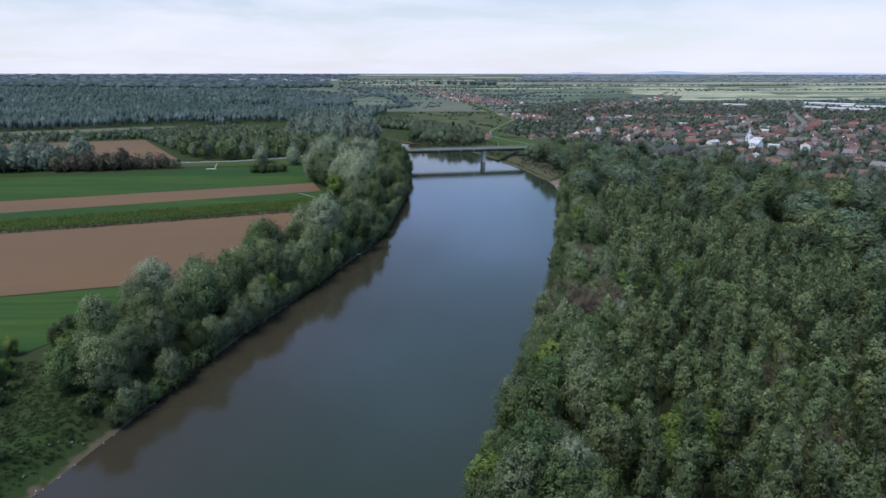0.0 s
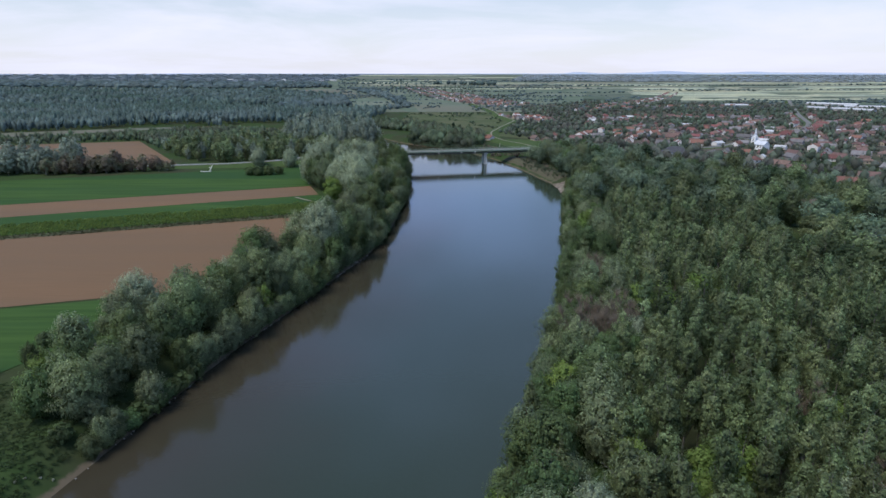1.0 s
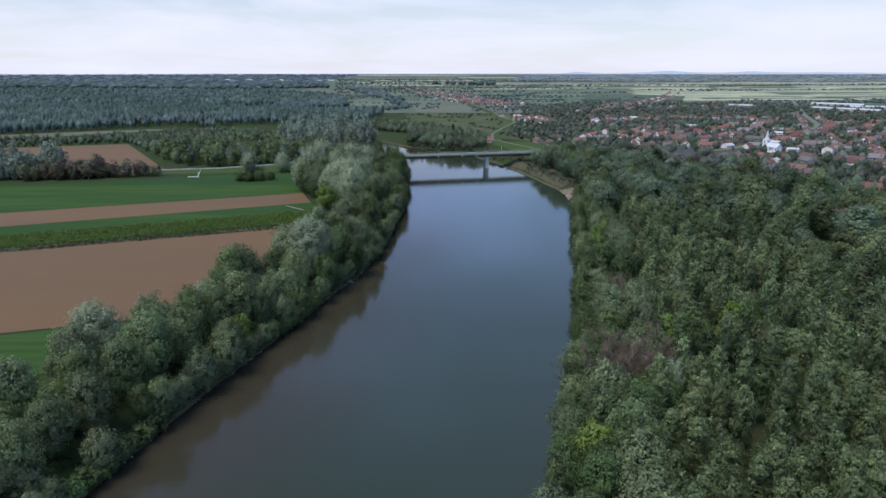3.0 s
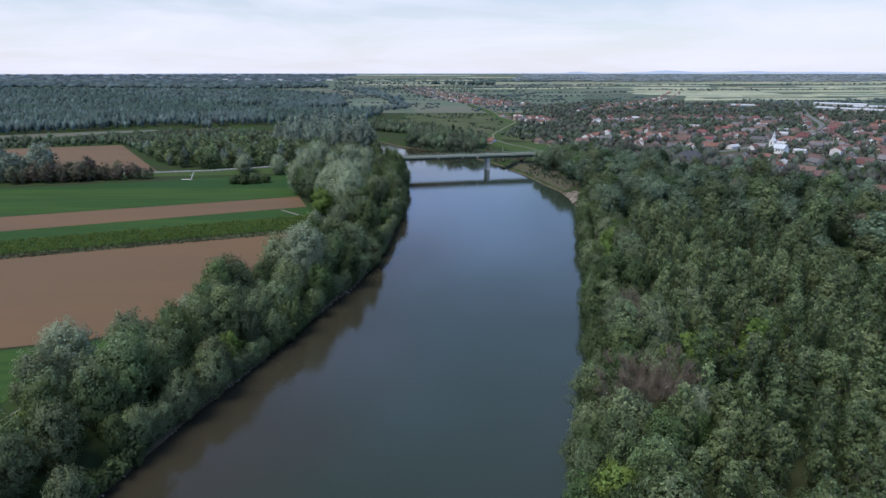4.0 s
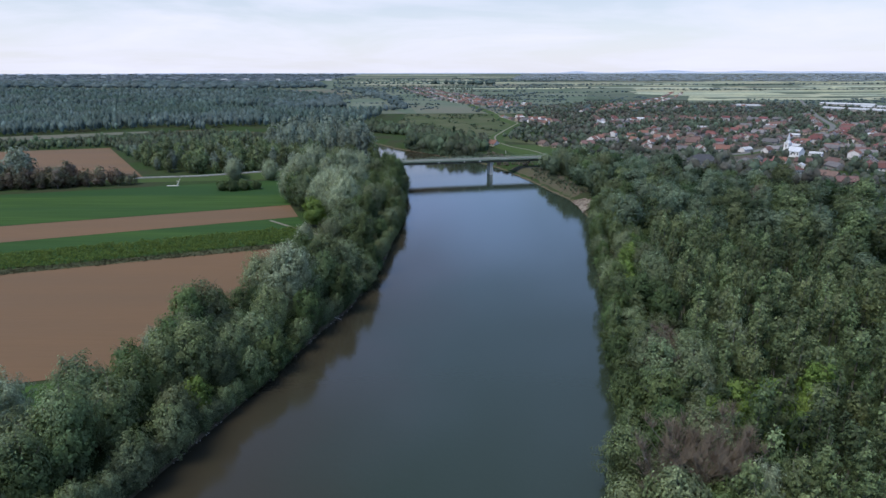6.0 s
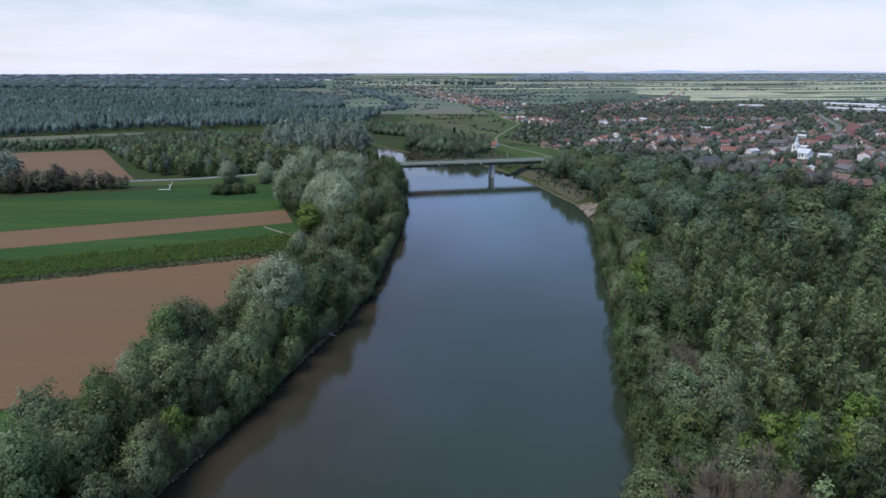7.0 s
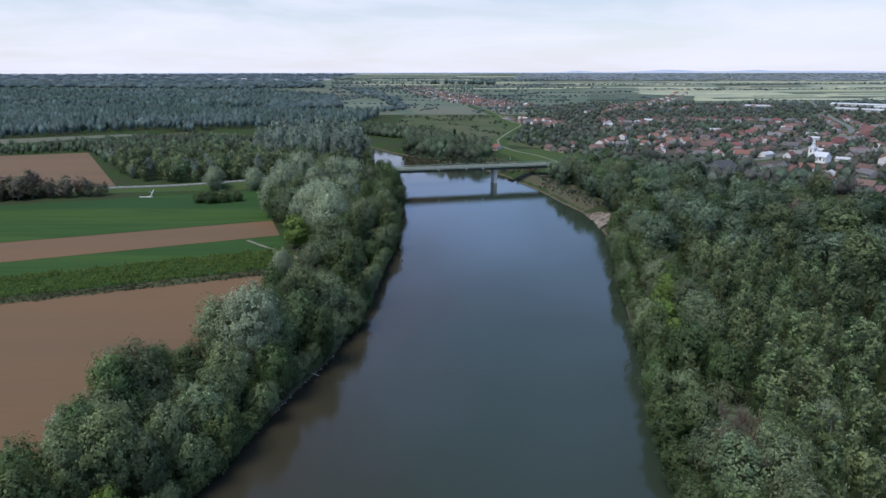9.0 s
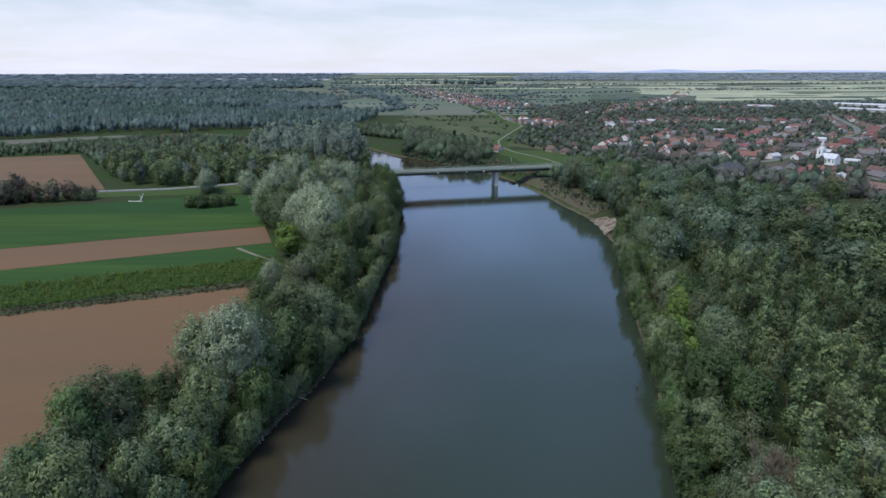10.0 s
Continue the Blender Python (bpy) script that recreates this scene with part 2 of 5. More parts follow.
M_BRIGHT = material("fresh_leaves", (0.123, 0.195, 0.044), (0.168, 0.240, 0.060), 0.4, 0.7, rand=0.15, leaf=0.35)
M_RUSSET = material("russet_leaves", (0.140, 0.108, 0.086), (0.189, 0.151, 0.118), 0.4, 0.75, c3=(0.124, 0.142, 0.082), big=0.1, leaf=0.18, tint=0.3)
# Both far leaf greens have the blue of distance haze mixed into the colour.
M_HAZE_WOOD = material("haze_tinted_wood_leaves", (0.092, 0.134, 0.124), (0.137, 0.188, 0.180), 0.05, 0.8, c3=(0.072, 0.120, 0.099), big=0.006, leaf=0.2, gaps=1.6, tint=0.3)
M_HAZE_DARK = material("haze_tinted_dark_leaves", (0.078, 0.120, 0.123), (0.106, 0.152, 0.156), 0.03, 0.8, c3=(0.119, 0.160, 0.156), big=0.004, leaf=0.2, gaps=1.0, tint=0.25)
# Distance haze is painted into these skyline leaves as a blue base colour.
M_HAZE_HORIZON = material("haze_blue_horizon_leaves", (0.135, 0.172, 0.200), (0.155, 0.192, 0.220), 0.01, 0.85, c3=(0.105, 0.140, 0.150), big=0.002, leaf=0.1, tint=0.1)
M_GARDEN = material("garden_leaves", (0.072, 0.108, 0.072), (0.105, 0.144, 0.101), 0.1, 0.8, c3=(0.105, 0.108, 0.093), big=0.03, leaf=0.28, gaps=3.0, tint=0.4)
# East skyline leaves and the wood floor also take haze blue as base colour.
M_HAZE_EAST = material("haze_pale_east_leaves", (0.270, 0.317, 0.344), (0.304, 0.351, 0.378), 0.01, 0.85, c3=(0.250, 0.304, 0.317), big=0.002, leaf=0.1, tint=0.1)
M_HAZE_FLOOR = material("haze_blue_wood_floor", (0.068, 0.088, 0.100), (0.084, 0.104, 0.116), 0.004, 0.95, c3=(0.095, 0.115, 0.122), big=0.001)
# Aerial haze is put into the hills' colour, close to the sky's.
M_HAZE_HILLS = material("haze_blue_hills", (0.30, 0.36, 0.47), (0.33, 0.39, 0.50), 0.002, 0.95)


def ground_material():
    """Meadow grass that turns to wet mud at the water's edge."""
    m = material("meadow_ground", (0.022, 0.040, 0.013), (0.030, 0.051, 0.017), 0.25, 0.95, 0.15, c3=(0.032, 0.038, 0.019), big=0.03, spec=0.05)
    t = m.node_tree
    n = t.nodes
    b = n["Principled BSDF"]
    old = b.inputs["Base Color"].links[0].from_socket
    geo = n.new("ShaderNodeNewGeometry")
    sep = n.new("ShaderNodeSeparateXYZ")
    link(t, geo.outputs["Position"], sep.inputs[0])
    ns = n.new("ShaderNodeTexNoise")
    ns.inputs["Scale"].default_value, ns.inputs["Detail"].default_value = 0.35, 5
    link(t, geo.outputs["Position"], ns.inputs["Vector"])
    ad = n.new("ShaderNodeMath"); ad.operation = "MULTIPLY_ADD"
    ad.inputs[1].default_value, ad.inputs[2].default_value = -2.4, 1.2
    link(t, ns.outputs[0], ad.inputs[0])
    su = n.new("ShaderNodeMath"); su.operation = "ADD"
    link(t, sep.outputs[2], su.inputs[0]); link(t, ad.outputs[0], su.inputs[1])
    r = n.new("ShaderNodeMapRange")
    r.inputs["From Min"].default_value, r.inputs["From Max"].default_value = 0.2, 0.7
    link(t, su.outputs[0], r.inputs["Value"])
    mx = n.new("ShaderNodeMix"); mx.data_type = "RGBA"
    mx.inputs["A"].default_value = (0.088, 0.072, 0.050, 1)
    link(t, r.outputs[0], mx.inputs["Factor"]); link(t, old, mx.inputs["B"])
    link(t, mx.outputs["Result"], b.inputs["Base Color"])
    return m


M_GROUND = ground_material()


def water_material():
    """Turbid water: brown silt along the west bank, green-grey in the stream."""
    m = bpy.data.materials.new("river_water")
    m.use_nodes = True
    t = m.node_tree
    n = t.nodes
    b = n["Principled BSDF"]
    geo = n.new("ShaderNodeNewGeometry")
    sep = n.new("ShaderNodeSeparateXYZ")
    link(t, geo.outputs["Position"], sep.inputs[0])
    ymin = n.new("ShaderNodeMath"); ymin.operation = "MINIMUM"; ymin.inputs[1].default_value = 300
    link(t, sep.outputs[1], ymin.inputs[0])
    off = n.new("ShaderNodeMath"); off.operation = "MULTIPLY_ADD"
    off.inputs[1].default_value, off.inputs[2].default_value = -0.219, 89.7
    link(t, ymin.outputs[0], off.inputs[0])
    u = n.new("ShaderNodeMath"); u.operation = "ADD"
    link(t, sep.outputs[0], u.inputs[0]); link(t, off.outputs[0], u.inputs[1])
    ns = n.new("ShaderNodeTexNoise")
    ns.inputs["Scale"].default_value, ns.inputs["Detail"].default_value = 0.03, 4
    link(t, geo.outputs["Position"], ns.inputs["Vector"])
    wob = n.new("ShaderNodeMath"); wob.operation = "MULTIPLY_ADD"
    wob.inputs[1].default_value, wob.inputs[2].default_value = 30, -15
    link(t, ns.outputs[0], wob.inputs[0])
    uu = n.new("ShaderNodeMath"); uu.operation = "ADD"
    link(t, u.outputs[0], uu.inputs[0]); link(t, wob.outputs[0], uu.inputs[1])
    r = n.new("ShaderNodeMapRange"); r.interpolation_type = "SMOOTHSTEP"
    r.inputs["From Min"].default_value, r.inputs["From Max"].default_value = 4, 52
    link(t, uu.outputs[0], r.inputs["Value"])
    mx = n.new("ShaderNodeMix"); mx.data_type = "RGBA"
    mx.inputs["A"].default_value, mx.inputs["B"].default_value = (*WATER_A, 1), (*WATER_B, 1)
    link(t, r.outputs[0], mx.inputs["Factor"])
    link(t, mx.outputs["Result"], b.inputs["Base Color"])
    b.inputs["Roughness"].default_value, b.inputs["IOR"].default_value = 0.06, 1.333
    wv = n.new("ShaderNodeTexNoise")
    wv.inputs["Scale"].default_value, wv.inputs["Detail"].default_value = 0.9, 4
    link(t, geo.outputs["Position"], wv.inputs["Vector"])
    bp = n.new("ShaderNodeBump")
    bp.inputs["Strength"].default_value, bp.inputs["Distance"].default_value = 1.0, 0.018
    link(t, wv.outputs[0], bp.inputs["Height"]); link(t, bp.outputs[0], b.inputs["Normal"])
    return m


WATER_A, WATER_B = (0.031, 0.027, 0.018), (0.022, 0.032, 0.022)
M_WATER = water_material()


# ---- mesh helpers ----
def mesh_np(name, verts, faces, mat, normals=None):
    """A mesh from arrays of corners and faces, all with equally many corners."""
    me = bpy.data.meshes.new(name)
    faces = np.asarray(faces, dtype=np.int32)
    k = faces.shape[1]
    me.vertices.add(len(verts))
    me.vertices.foreach_set("co", np.asarray(verts, dtype=np.float32).ravel())
    me.loops.add(faces.size)
    me.loops.foreach_set("vertex_index", faces.ravel())
    me.polygons.add(len(faces))
    me.polygons.foreach_set("loop_start", np.arange(0, faces.size, k, dtype=np.int32))
    me.polygons.foreach_set("loop_total", np.full(len(faces), k, dtype=np.int32))
    me.materials.append(mat)
    me.update(calc_edges=True)
    me.validate()
    if normals is not None:
        # soft shading over a whole crown
        me.normals_split_custom_set_from_vertices(np.asarray(normals, dtype=np.float32))
    return me


def part(name, bm, material_, parent=None, label=""):
    if isinstance(bm, bpy.types.Mesh):
        me = bm
    else:
        me = bpy.data.meshes.new(name)
        bm.to_mesh(me)
        bm.free()
        me.materials.append(material_)
    ob = new(name, me)
    if parent:
        ob.parent = parent
    if label:
        ob["label"] = label
    return ob


def box(bm, lo, hi, turn=None):
    """A box between two corners, turned by a matrix."""
    c = [(lo[i] + hi[i]) / 2 for i in range(3)]
    s = [hi[i] - lo[i] for i in range(3)]
    m = Matrix.Translation(c) @ Matrix.Diagonal((*s, 1))
    bmesh.ops.create_cube(bm, size=1, matrix=(turn @ m) if turn else m)
    return bm


def boxes(*pairs, turn=None):
    bm = bmesh.new()
    for lo, hi in pairs:
        box(bm, lo, hi, turn)
    return bm


def prism(bm, profile, y0, y1):
    """A profile in x and z drawn out along y."""
    a = [bm.verts.new((x, y0, z)) for x, z in profile]
    b = [bm.verts.new((x, y1, z)) for x, z in profile]
    k = len(profile)
    bm.faces.new(a[::-1])
    bm.faces.new(b)
    for i in range(k):
        bm.faces.new((a[i], a[(i + 1) % k], b[(i + 1) % k], b[i]))
    bmesh.ops.recalc_face_normals(bm, faces=bm.faces)
    return bm


# ---- the plan ----
LEFT_SHORE = [(-70, -900), (-84, -300), (-80, 0), (-74, 60), (-70, 90), (-66, 108), (-62, 127), (-55, 158), (-43, 198), (-36, 226), (-31, 241), (-27, 266),
              (-24, 296), (-22, 350), (-23, 420), (-28, 480), (-45, 550), (-62, 592), (-95, 650), (-170, 720), (-330, 790)]
RIGHT_SHORE = [(20, -900), (-8, -300), (-6, 0), (0, 60), (5, 80), (10, 100), (17, 122), (25, 150), (35, 182), (39.5, 207), (45.5, 232), (51, 260), (57, 296), (62.5, 320), (67, 337),
               (70, 357), (71.5, 389), (70, 408), (64, 432), (57.5, 466), (43, 519), (25, 562), (-4, 596), (-45, 648), (-72, 700), (-150, 775), (-310, 850)]
RIVER = np.array(LEFT_SHORE + RIGHT_SHORE[::-1], dtype=float)


def inside(poly, p):
    """Which of the points p lie in the polygon."""
    poly = np.asarray(poly, dtype=float)
    hit = np.zeros(len(p), dtype=bool)
    for (x0, y0), (x1, y1) in zip(poly, np.roll(poly, -1, axis=0)):
        cond = (y0 > p[:, 1]) != (y1 > p[:, 1])
        if y0 != y1:
            hit ^= cond & (p[:, 0] < (x1 - x0) * (p[:, 1] - y0) / (y1 - y0) + x0)
    return hit


def line_distance(line, p):
    d = np.full(len(p), 1e9)
    for a, b in zip(line, line[1:]):
        a, b = np.array(a, dtype=float), np.array(b, dtype=float)
        u = np.clip(((p - a) @ (b - a)) / ((b - a) @ (b - a)), 0, 1)
        d = np.minimum(d, np.linalg.norm(p - a - u[:, None] * (b - a), axis=1))
    return d


def shore(p):
    """Signed distance from the water's edge, positive on land."""
    d = np.minimum(line_distance(LEFT_SHORE, p), line_distance(RIGHT_SHORE, p))
    return np.where(inside(RIVER, p), -d, d)


def ground_z(p):
    p = np.asarray(p, dtype=float).reshape(-1, 2)
    s = shore(p)
    u = np.clip(s / 9, 0, 1)
    z = np.where(s < 0, np.maximum(-2.5, s * 0.4), 0.15 * np.minimum(s, 2) + 3.7 * u * u * (3 - 2 * u))
    d = np.hypot(p[:, 0], p[:, 1])
    far = np.clip((d - 1100) / 3800, 0, 1.0)
    return z + np.where(far < 1 / 3, 144 * far * far, 48 * far)


def gz(x, y):
    return float(ground_z([(x, y)])[0])


def ground():
    def lines(parts):
        out = []
        for a, b, s in parts:
            out += list(np.arange(a, b, s))
        return np.array(out + [parts[-1][1]])
    xs = lines([(-4960, -1000, 180), (-1000, -400, 60), (-400, -110, 12), (-110, 110, 3), (110, 400, 12), (400, 1000, 60), (1000, 4960, 180)])
    ys = lines([(-2000, -200, 150), (-200, 40, 20), (40, 700, 5), (700, 900, 10), (900, 1500, 50), (1500, 4960, 130)])
    X, Y = np.meshgrid(xs, ys)
    p = np.column_stack([X.ravel(), Y.ravel()])
    v = np.column_stack([p, ground_z(p)])
    w = len(xs)
    i = (np.arange(len(ys) - 1)[:, None] * w + np.arange(w - 1)[None, :]).ravel()
    f = np.column_stack([i, i + 1, i + w + 1, i + w])
    me = mesh_np("ground", v, f, M_GROUND)
    me.polygons.foreach_set("use_smooth", np.ones(len(f), dtype=bool))
    tagged(part("ground", me, None), "flat green floodplain sloping to muddy river banks", "ground", kind="structure")


def water():
    n = 90
    def resample(line):
        a = np.array(line, dtype=float)
        s = np.concatenate([[0], np.cumsum(np.linalg.norm(np.diff(a, axis=0), axis=1))])
        q = np.linspace(0, s[-1], n)
        return np.column_stack([np.interp(q, s, a[:, 0]), np.interp(q, s, a[:, 1])])
    a, b = resample(LEFT_SHORE) - (14, 0), resample(RIGHT_SHORE) + (14, 0)
    v = np.vstack([np.column_stack([a, np.zeros(n)]), np.column_stack([b, np.zeros(n)])])
    i = np.arange(n - 1)
    f = np.column_stack([i, i + n, i + n + 1, i + 1])
    tagged(part("water", mesh_np("water", v, f, M_WATER), None), "calm brown-green river mirroring the pale sky", "river", kind="structure")


def patch(name, a, b, c, d, mat, label, category, lift=0.12, n=24, soft=0.0):
    """A field between four corners, laid on the ground."""
    u, w = np.meshgrid(np.linspace(0, 1, n), np.linspace(0, 1, n))
    u, w = u.ravel()[:, None], w.ravel()[:, None]
    p = (1 - w) * ((1 - u) * np.array(a) + u * np.array(b)) + w * ((1 - u) * np.array(d) + u * np.array(c))
    rng = np.random.default_rng(int(abs(a[0]) + abs(b[1])))
    p = p + rng.normal(0, 1, p.shape) * soft
    v = np.column_stack([p, ground_z(p) + lift])
    i = (np.arange(n - 1)[:, None] * n + np.arange(n - 1)[None, :]).ravel()
    f = np.column_stack([i, i + 1, i + n + 1, i + n])
    return tagged(part(name, mesh_np(name, v, f, mat), None), label, category, kind="structure")


def ribbon(name, line, width, mat, label, category, lift=0.2, heights=None, skirt=0.0):
    """A road along a line; with heights it runs on a bank of its own."""
    a = np.array(line, dtype=float)
    s = np.concatenate([[0], np.cumsum(np.linalg.norm(np.diff(a, axis=0), axis=1))])
    q = np.arange(0, s[-1], 6.0)
    p = np.column_stack([np.interp(q, s, a[:, 0]), np.interp(q, s, a[:, 1])])
    for _ in range(4):
        p[1:-1] = (p[:-2] + 2 * p[1:-1] + p[2:]) / 4
    t = np.gradient(p, axis=0)
    t /= np.linalg.norm(t, axis=1)[:, None]
    nrm = np.column_stack([-t[:, 1], t[:, 0]])
    z = np.interp(q, s, heights) if heights is not None else ground_z(p) + lift
    cols = []
    offs = [(-width / 2 - skirt, -1), (-width / 2, 0), (width / 2, 0), (width / 2 + skirt, -1)] if skirt else [(-width / 2, 0), (width / 2, 0)]
    for o, low in offs:
        pp = p + nrm * o
        cols.append(np.column_stack([pp, (ground_z(pp) - 0.3) if low else z]))
    k, m = len(p), len(cols)
    v = np.vstack(cols)
    f = []
    for j in range(m - 1):
        i = np.arange(k - 1)
        f.append(np.column_stack([i + (j + 1) * k, i + 1 + (j + 1) * k, i + 1 + j * k, i + j * k]))
    me = mesh_np(name, v, np.vstack(f), mat)
    if skirt:
        me.materials.append(M_MEADOW)
        idx = np.zeros((m - 1) * (k - 1), dtype=np.int32)
        idx[:k - 1] = 1
        idx[2 * (k - 1):] = 1
        me.polygons.foreach_set("material_index", idx)
    return tagged(part(name, me, None), label, category, kind="structure")


ground()
water()

# fields of the west bank
patch("field", (-420, 20), (-106, 127), (-79, 191.5), (-420, 91), M_CROP, "striped bright green field of young grain", "field")
patch("field", (-420, 91.5), (-60, 199), (-52, 302), (-420, 165), M_SOIL, "bare brown ploughed field beside the riverside trees", "field")
patch("verge", (-420, 165), (-52, 301), (-53, 307), (-420, 171), M_DRY, "dark dry grass edge below the weedy strip", "verge", lift=0.2, soft=0.3)
patch("field", (-420, 171), (-53, 307), (-70, 349), (-420, 207), M_CROP, "strip of bright green grass and tall weeds", "field", lift=0.16)
patch("field", (-420, 207.5), (-70, 349.5), (-80, 376), (-420, 250), M_SOIL, "narrow bare brown strip between green fields", "field")
patch("field", (-420, 250.5), (-80, 376.5), (-95, 455), (-420, 350), M_CROP, "smooth dark green field below the road", "field")
patch("field", (-470, 480), (-197, 466), (-300, 625), (-560, 540), M_SOIL, "brown ploughed field behind the road", "field")
patch("field", (-640, 560), (-420, 690), (-250, 828), (-520, 700), M_FAR_PINK, "pale fallow clearing in the woods", "field", lift=0.15)

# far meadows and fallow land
patch("plain", (-1300, 1080), (1300, 1080), (3400, 4700), (-3400, 4700), M_HAZE_PLAIN, "wide green plain of fields and pasture", "plain", lift=0.1, n=60)
patch("pasture", (-60, 800), (90, 640), (110, 1066), (-55, 1074), M_PASTURE, "rough green pasture with bushes beside the levee", "pasture", lift=0.2, n=16)
patch("meadow", (60, 560), (140, 545), (110, 640), (48, 640), M_MEADOW, "smooth green grass below the levee", "meadow", lift=0.16, n=12)
patch("pasture", (-40, 1085), (120, 1075), (110, 1260), (-60, 1300), M_FAR_PINK, "pale fallow meadow before the far village", "pasture", lift=0.25, n=12)
patch("yards", (150, 525), (470, 420), (900, 1000), (130, 900), M_YARD, "trodden yards and gardens of the village", "yard", lift=0.1, n=20)
patch("yards", (130, 905), (900, 1005), (700, 1400), (180, 1300), M_YARD, "trodden yards and gardens of the village", "yard", lift=0.3, n=20)
for q in [((-139, 1076), (-56, 1076), (-95, 1222), (-175, 1225)), ((-235, 1640), (-150, 1560), (-330, 2090), (-480, 1925)), ((-620, 1900), (-470, 1925), (-330, 2095), (-640, 2010))]:
    patch("field", *q, M_FAR_PINK, "far pale fallow strip between woods", "field", lift=0.4, n=12)
for q in [((-175, 1230), (-97, 1226), (-150, 1550), (-235, 1630))]:
    patch("field", *q, M_HAZE_PLAIN, "far green field strip between woods", "field", lift=0.4, n=12)
def strips():
    """Thin bands of fields across the far plain, paler to the east."""
    rng = np.random.default_rng(17)
    y = 1480.0
    while y < 4300:
        deep = rng.uniform(25, 60) * (y / 1500)
        x = rng.uniform(-0.16, -0.1) * y if y > 2100 else 0.30 * y
        while x < 0.85 * y:
            wide = rng.uniform(0.1, 0.35) * y
            east = x > 0.12 * y and y < 3000
            mat = [M_HAZE_GREEN, M_FAR_PINK, M_HAZE_PLAIN][int(rng.choice(3, p=[0.72, 0.14, 0.14] if east else [0.15, 0.22, 0.63]))]
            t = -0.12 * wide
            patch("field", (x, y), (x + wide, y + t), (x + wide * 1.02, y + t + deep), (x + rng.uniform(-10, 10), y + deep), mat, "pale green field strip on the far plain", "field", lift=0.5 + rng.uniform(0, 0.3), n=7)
            x += wide + rng.uniform(2, 10)
        y += deep * rng.uniform(1.02, 1.2)


strips()
patch("field", (330, 1500), (540, 1450), (620, 1640), (420, 1860), M_HAZE_PLAIN, "far darker pasture strip", "field", lift=1.4, n=12)
patch("bank", (59, 470), (76, 470), (85, 408), (71.5, 408), M_BANK, "brown weedy bank by the bridge", "bank", lift=0.1, n=10, soft=0.5)
patch("bank", (48, 512), (72, 500), (70, 470), (59, 470), M_BANK, "brown weedy bank under the bridge", "bank", lift=0.1, n=10, soft=0.5)

# roads
ribbon("road", [(-470, 437), (-330, 440), (-208, 453.5), (-157, 460), (-120, 466), (-78, 475)], 7, M_ROAD, "pale asphalt country road climbing to the bridge", "road",
       heights=[4.6, 4.7, 5.0, 5.6, 7.2, 10.95], skirt=9)
ribbon("road", [(74, 508), (110, 520), (160, 548), (241, 567), (313, 632), (395, 722), (458, 794), (487, 843), (560, 1000), (760, 1400)], 7, M_ROAD,
       "grey asphalt road running into the village", "road", heights=[10.95, 8.0, 5.2, 4.6, 4.4, 4.4, 4.4, 4.4, 4.6, 10], skirt=5)
ribbon("levee", [(84, 540), (74, 580), (60, 605), (50, 645), (52, 692), (72, 770), (98, 863), (86, 960), (86, 1066), (60, 1300)], 1.8, M_PATH, "gravel track on a grassy levee", "levee",
       heights=[6.5] * 9 + [8.0], skirt=9)
ribbon("street", [(200, 585), (260, 664), (341, 760), (441, 897)], 5, M_ROAD, "narrow grey village street", "street", lift=0.35)
ribbon("street", [(219, 765), (260, 735), (301, 662), (350, 622), (420, 560)], 5, M_ROAD, "narrow grey village street", "street", lift=0.4)
ribbon("street", [(205, 845), (316, 947), (369, 945), (500, 900)], 5, M_ROAD, "narrow grey village street", "street", lift=0.45)
CORNER_PATH = [(-81, 341), (-74.5, 334), (-64, 325), (-57, 318), (-50, 311)]
ribbon("track", CORNER_PATH, 1.5, M_PATH, "pale dirt path round the corner of the weedy strip", "track", lift=0.35)
for side in (-0.7, 0.7):
    ribbon("track", [(-88 + side, 150), (-84 + side, 166), (-81.5 + side, 177), (-82 + side, 186), (-86 + side, 194)], 0.45, M_PATH, "pale wheel rut between the trees and the field", "track", lift=0.3)


def hills():
    """Low hills on the skyline."""
    V, F = [], []
    n = 160
    for i in range(n):
        deg = -44 + 92 * i / (n - 1)
        g = radians(deg)
        top = 57 + 2 * noise.noise((deg * 0.9, 1, 0))
        for at, wide, tall in ((12, 1.2, 12), (19.4, 2.6, 19), (25.6, 2.0, 14), (31, 3.5, 9), (-20, 5, 3)):
            top += tall * math.exp(-((deg - at) / wide) ** 2) * (0.85 + 0.3 * noise.noise((deg * 0.7, 5, at)))
        x, y = 4820 * math.sin(g), 4820 * math.cos(g)
        V += [(x, y, 20), (x, y, top), (x * 1.012, y * 1.012, 20)]
    for i in range(n - 1):
        a = 3 * i
        F += [(a, a + 3, a + 4, a + 1), (a + 1, a + 4, a + 5, a + 2)]
    tagged(part("backdrop", mesh_np("backdrop", np.array(V), np.array(F), M_HAZE_HILLS), None), "low hills on the horizon, coloured with haze blue", "hills", kind="structure")


hills()
patch("plain", (-2900, 2620), (-540, 2620), (-560, 4600), (-3400, 3400), M_HAZE_FLOOR, "floor of the distant forest", "plain", lift=1.2, n=24)
patch("plain", (330, 2990), (2900, 2160), (3300, 3300), (600, 4560), M_FAR_PINK, "floor of the distant forest", "plain", lift=1.2, n=24)
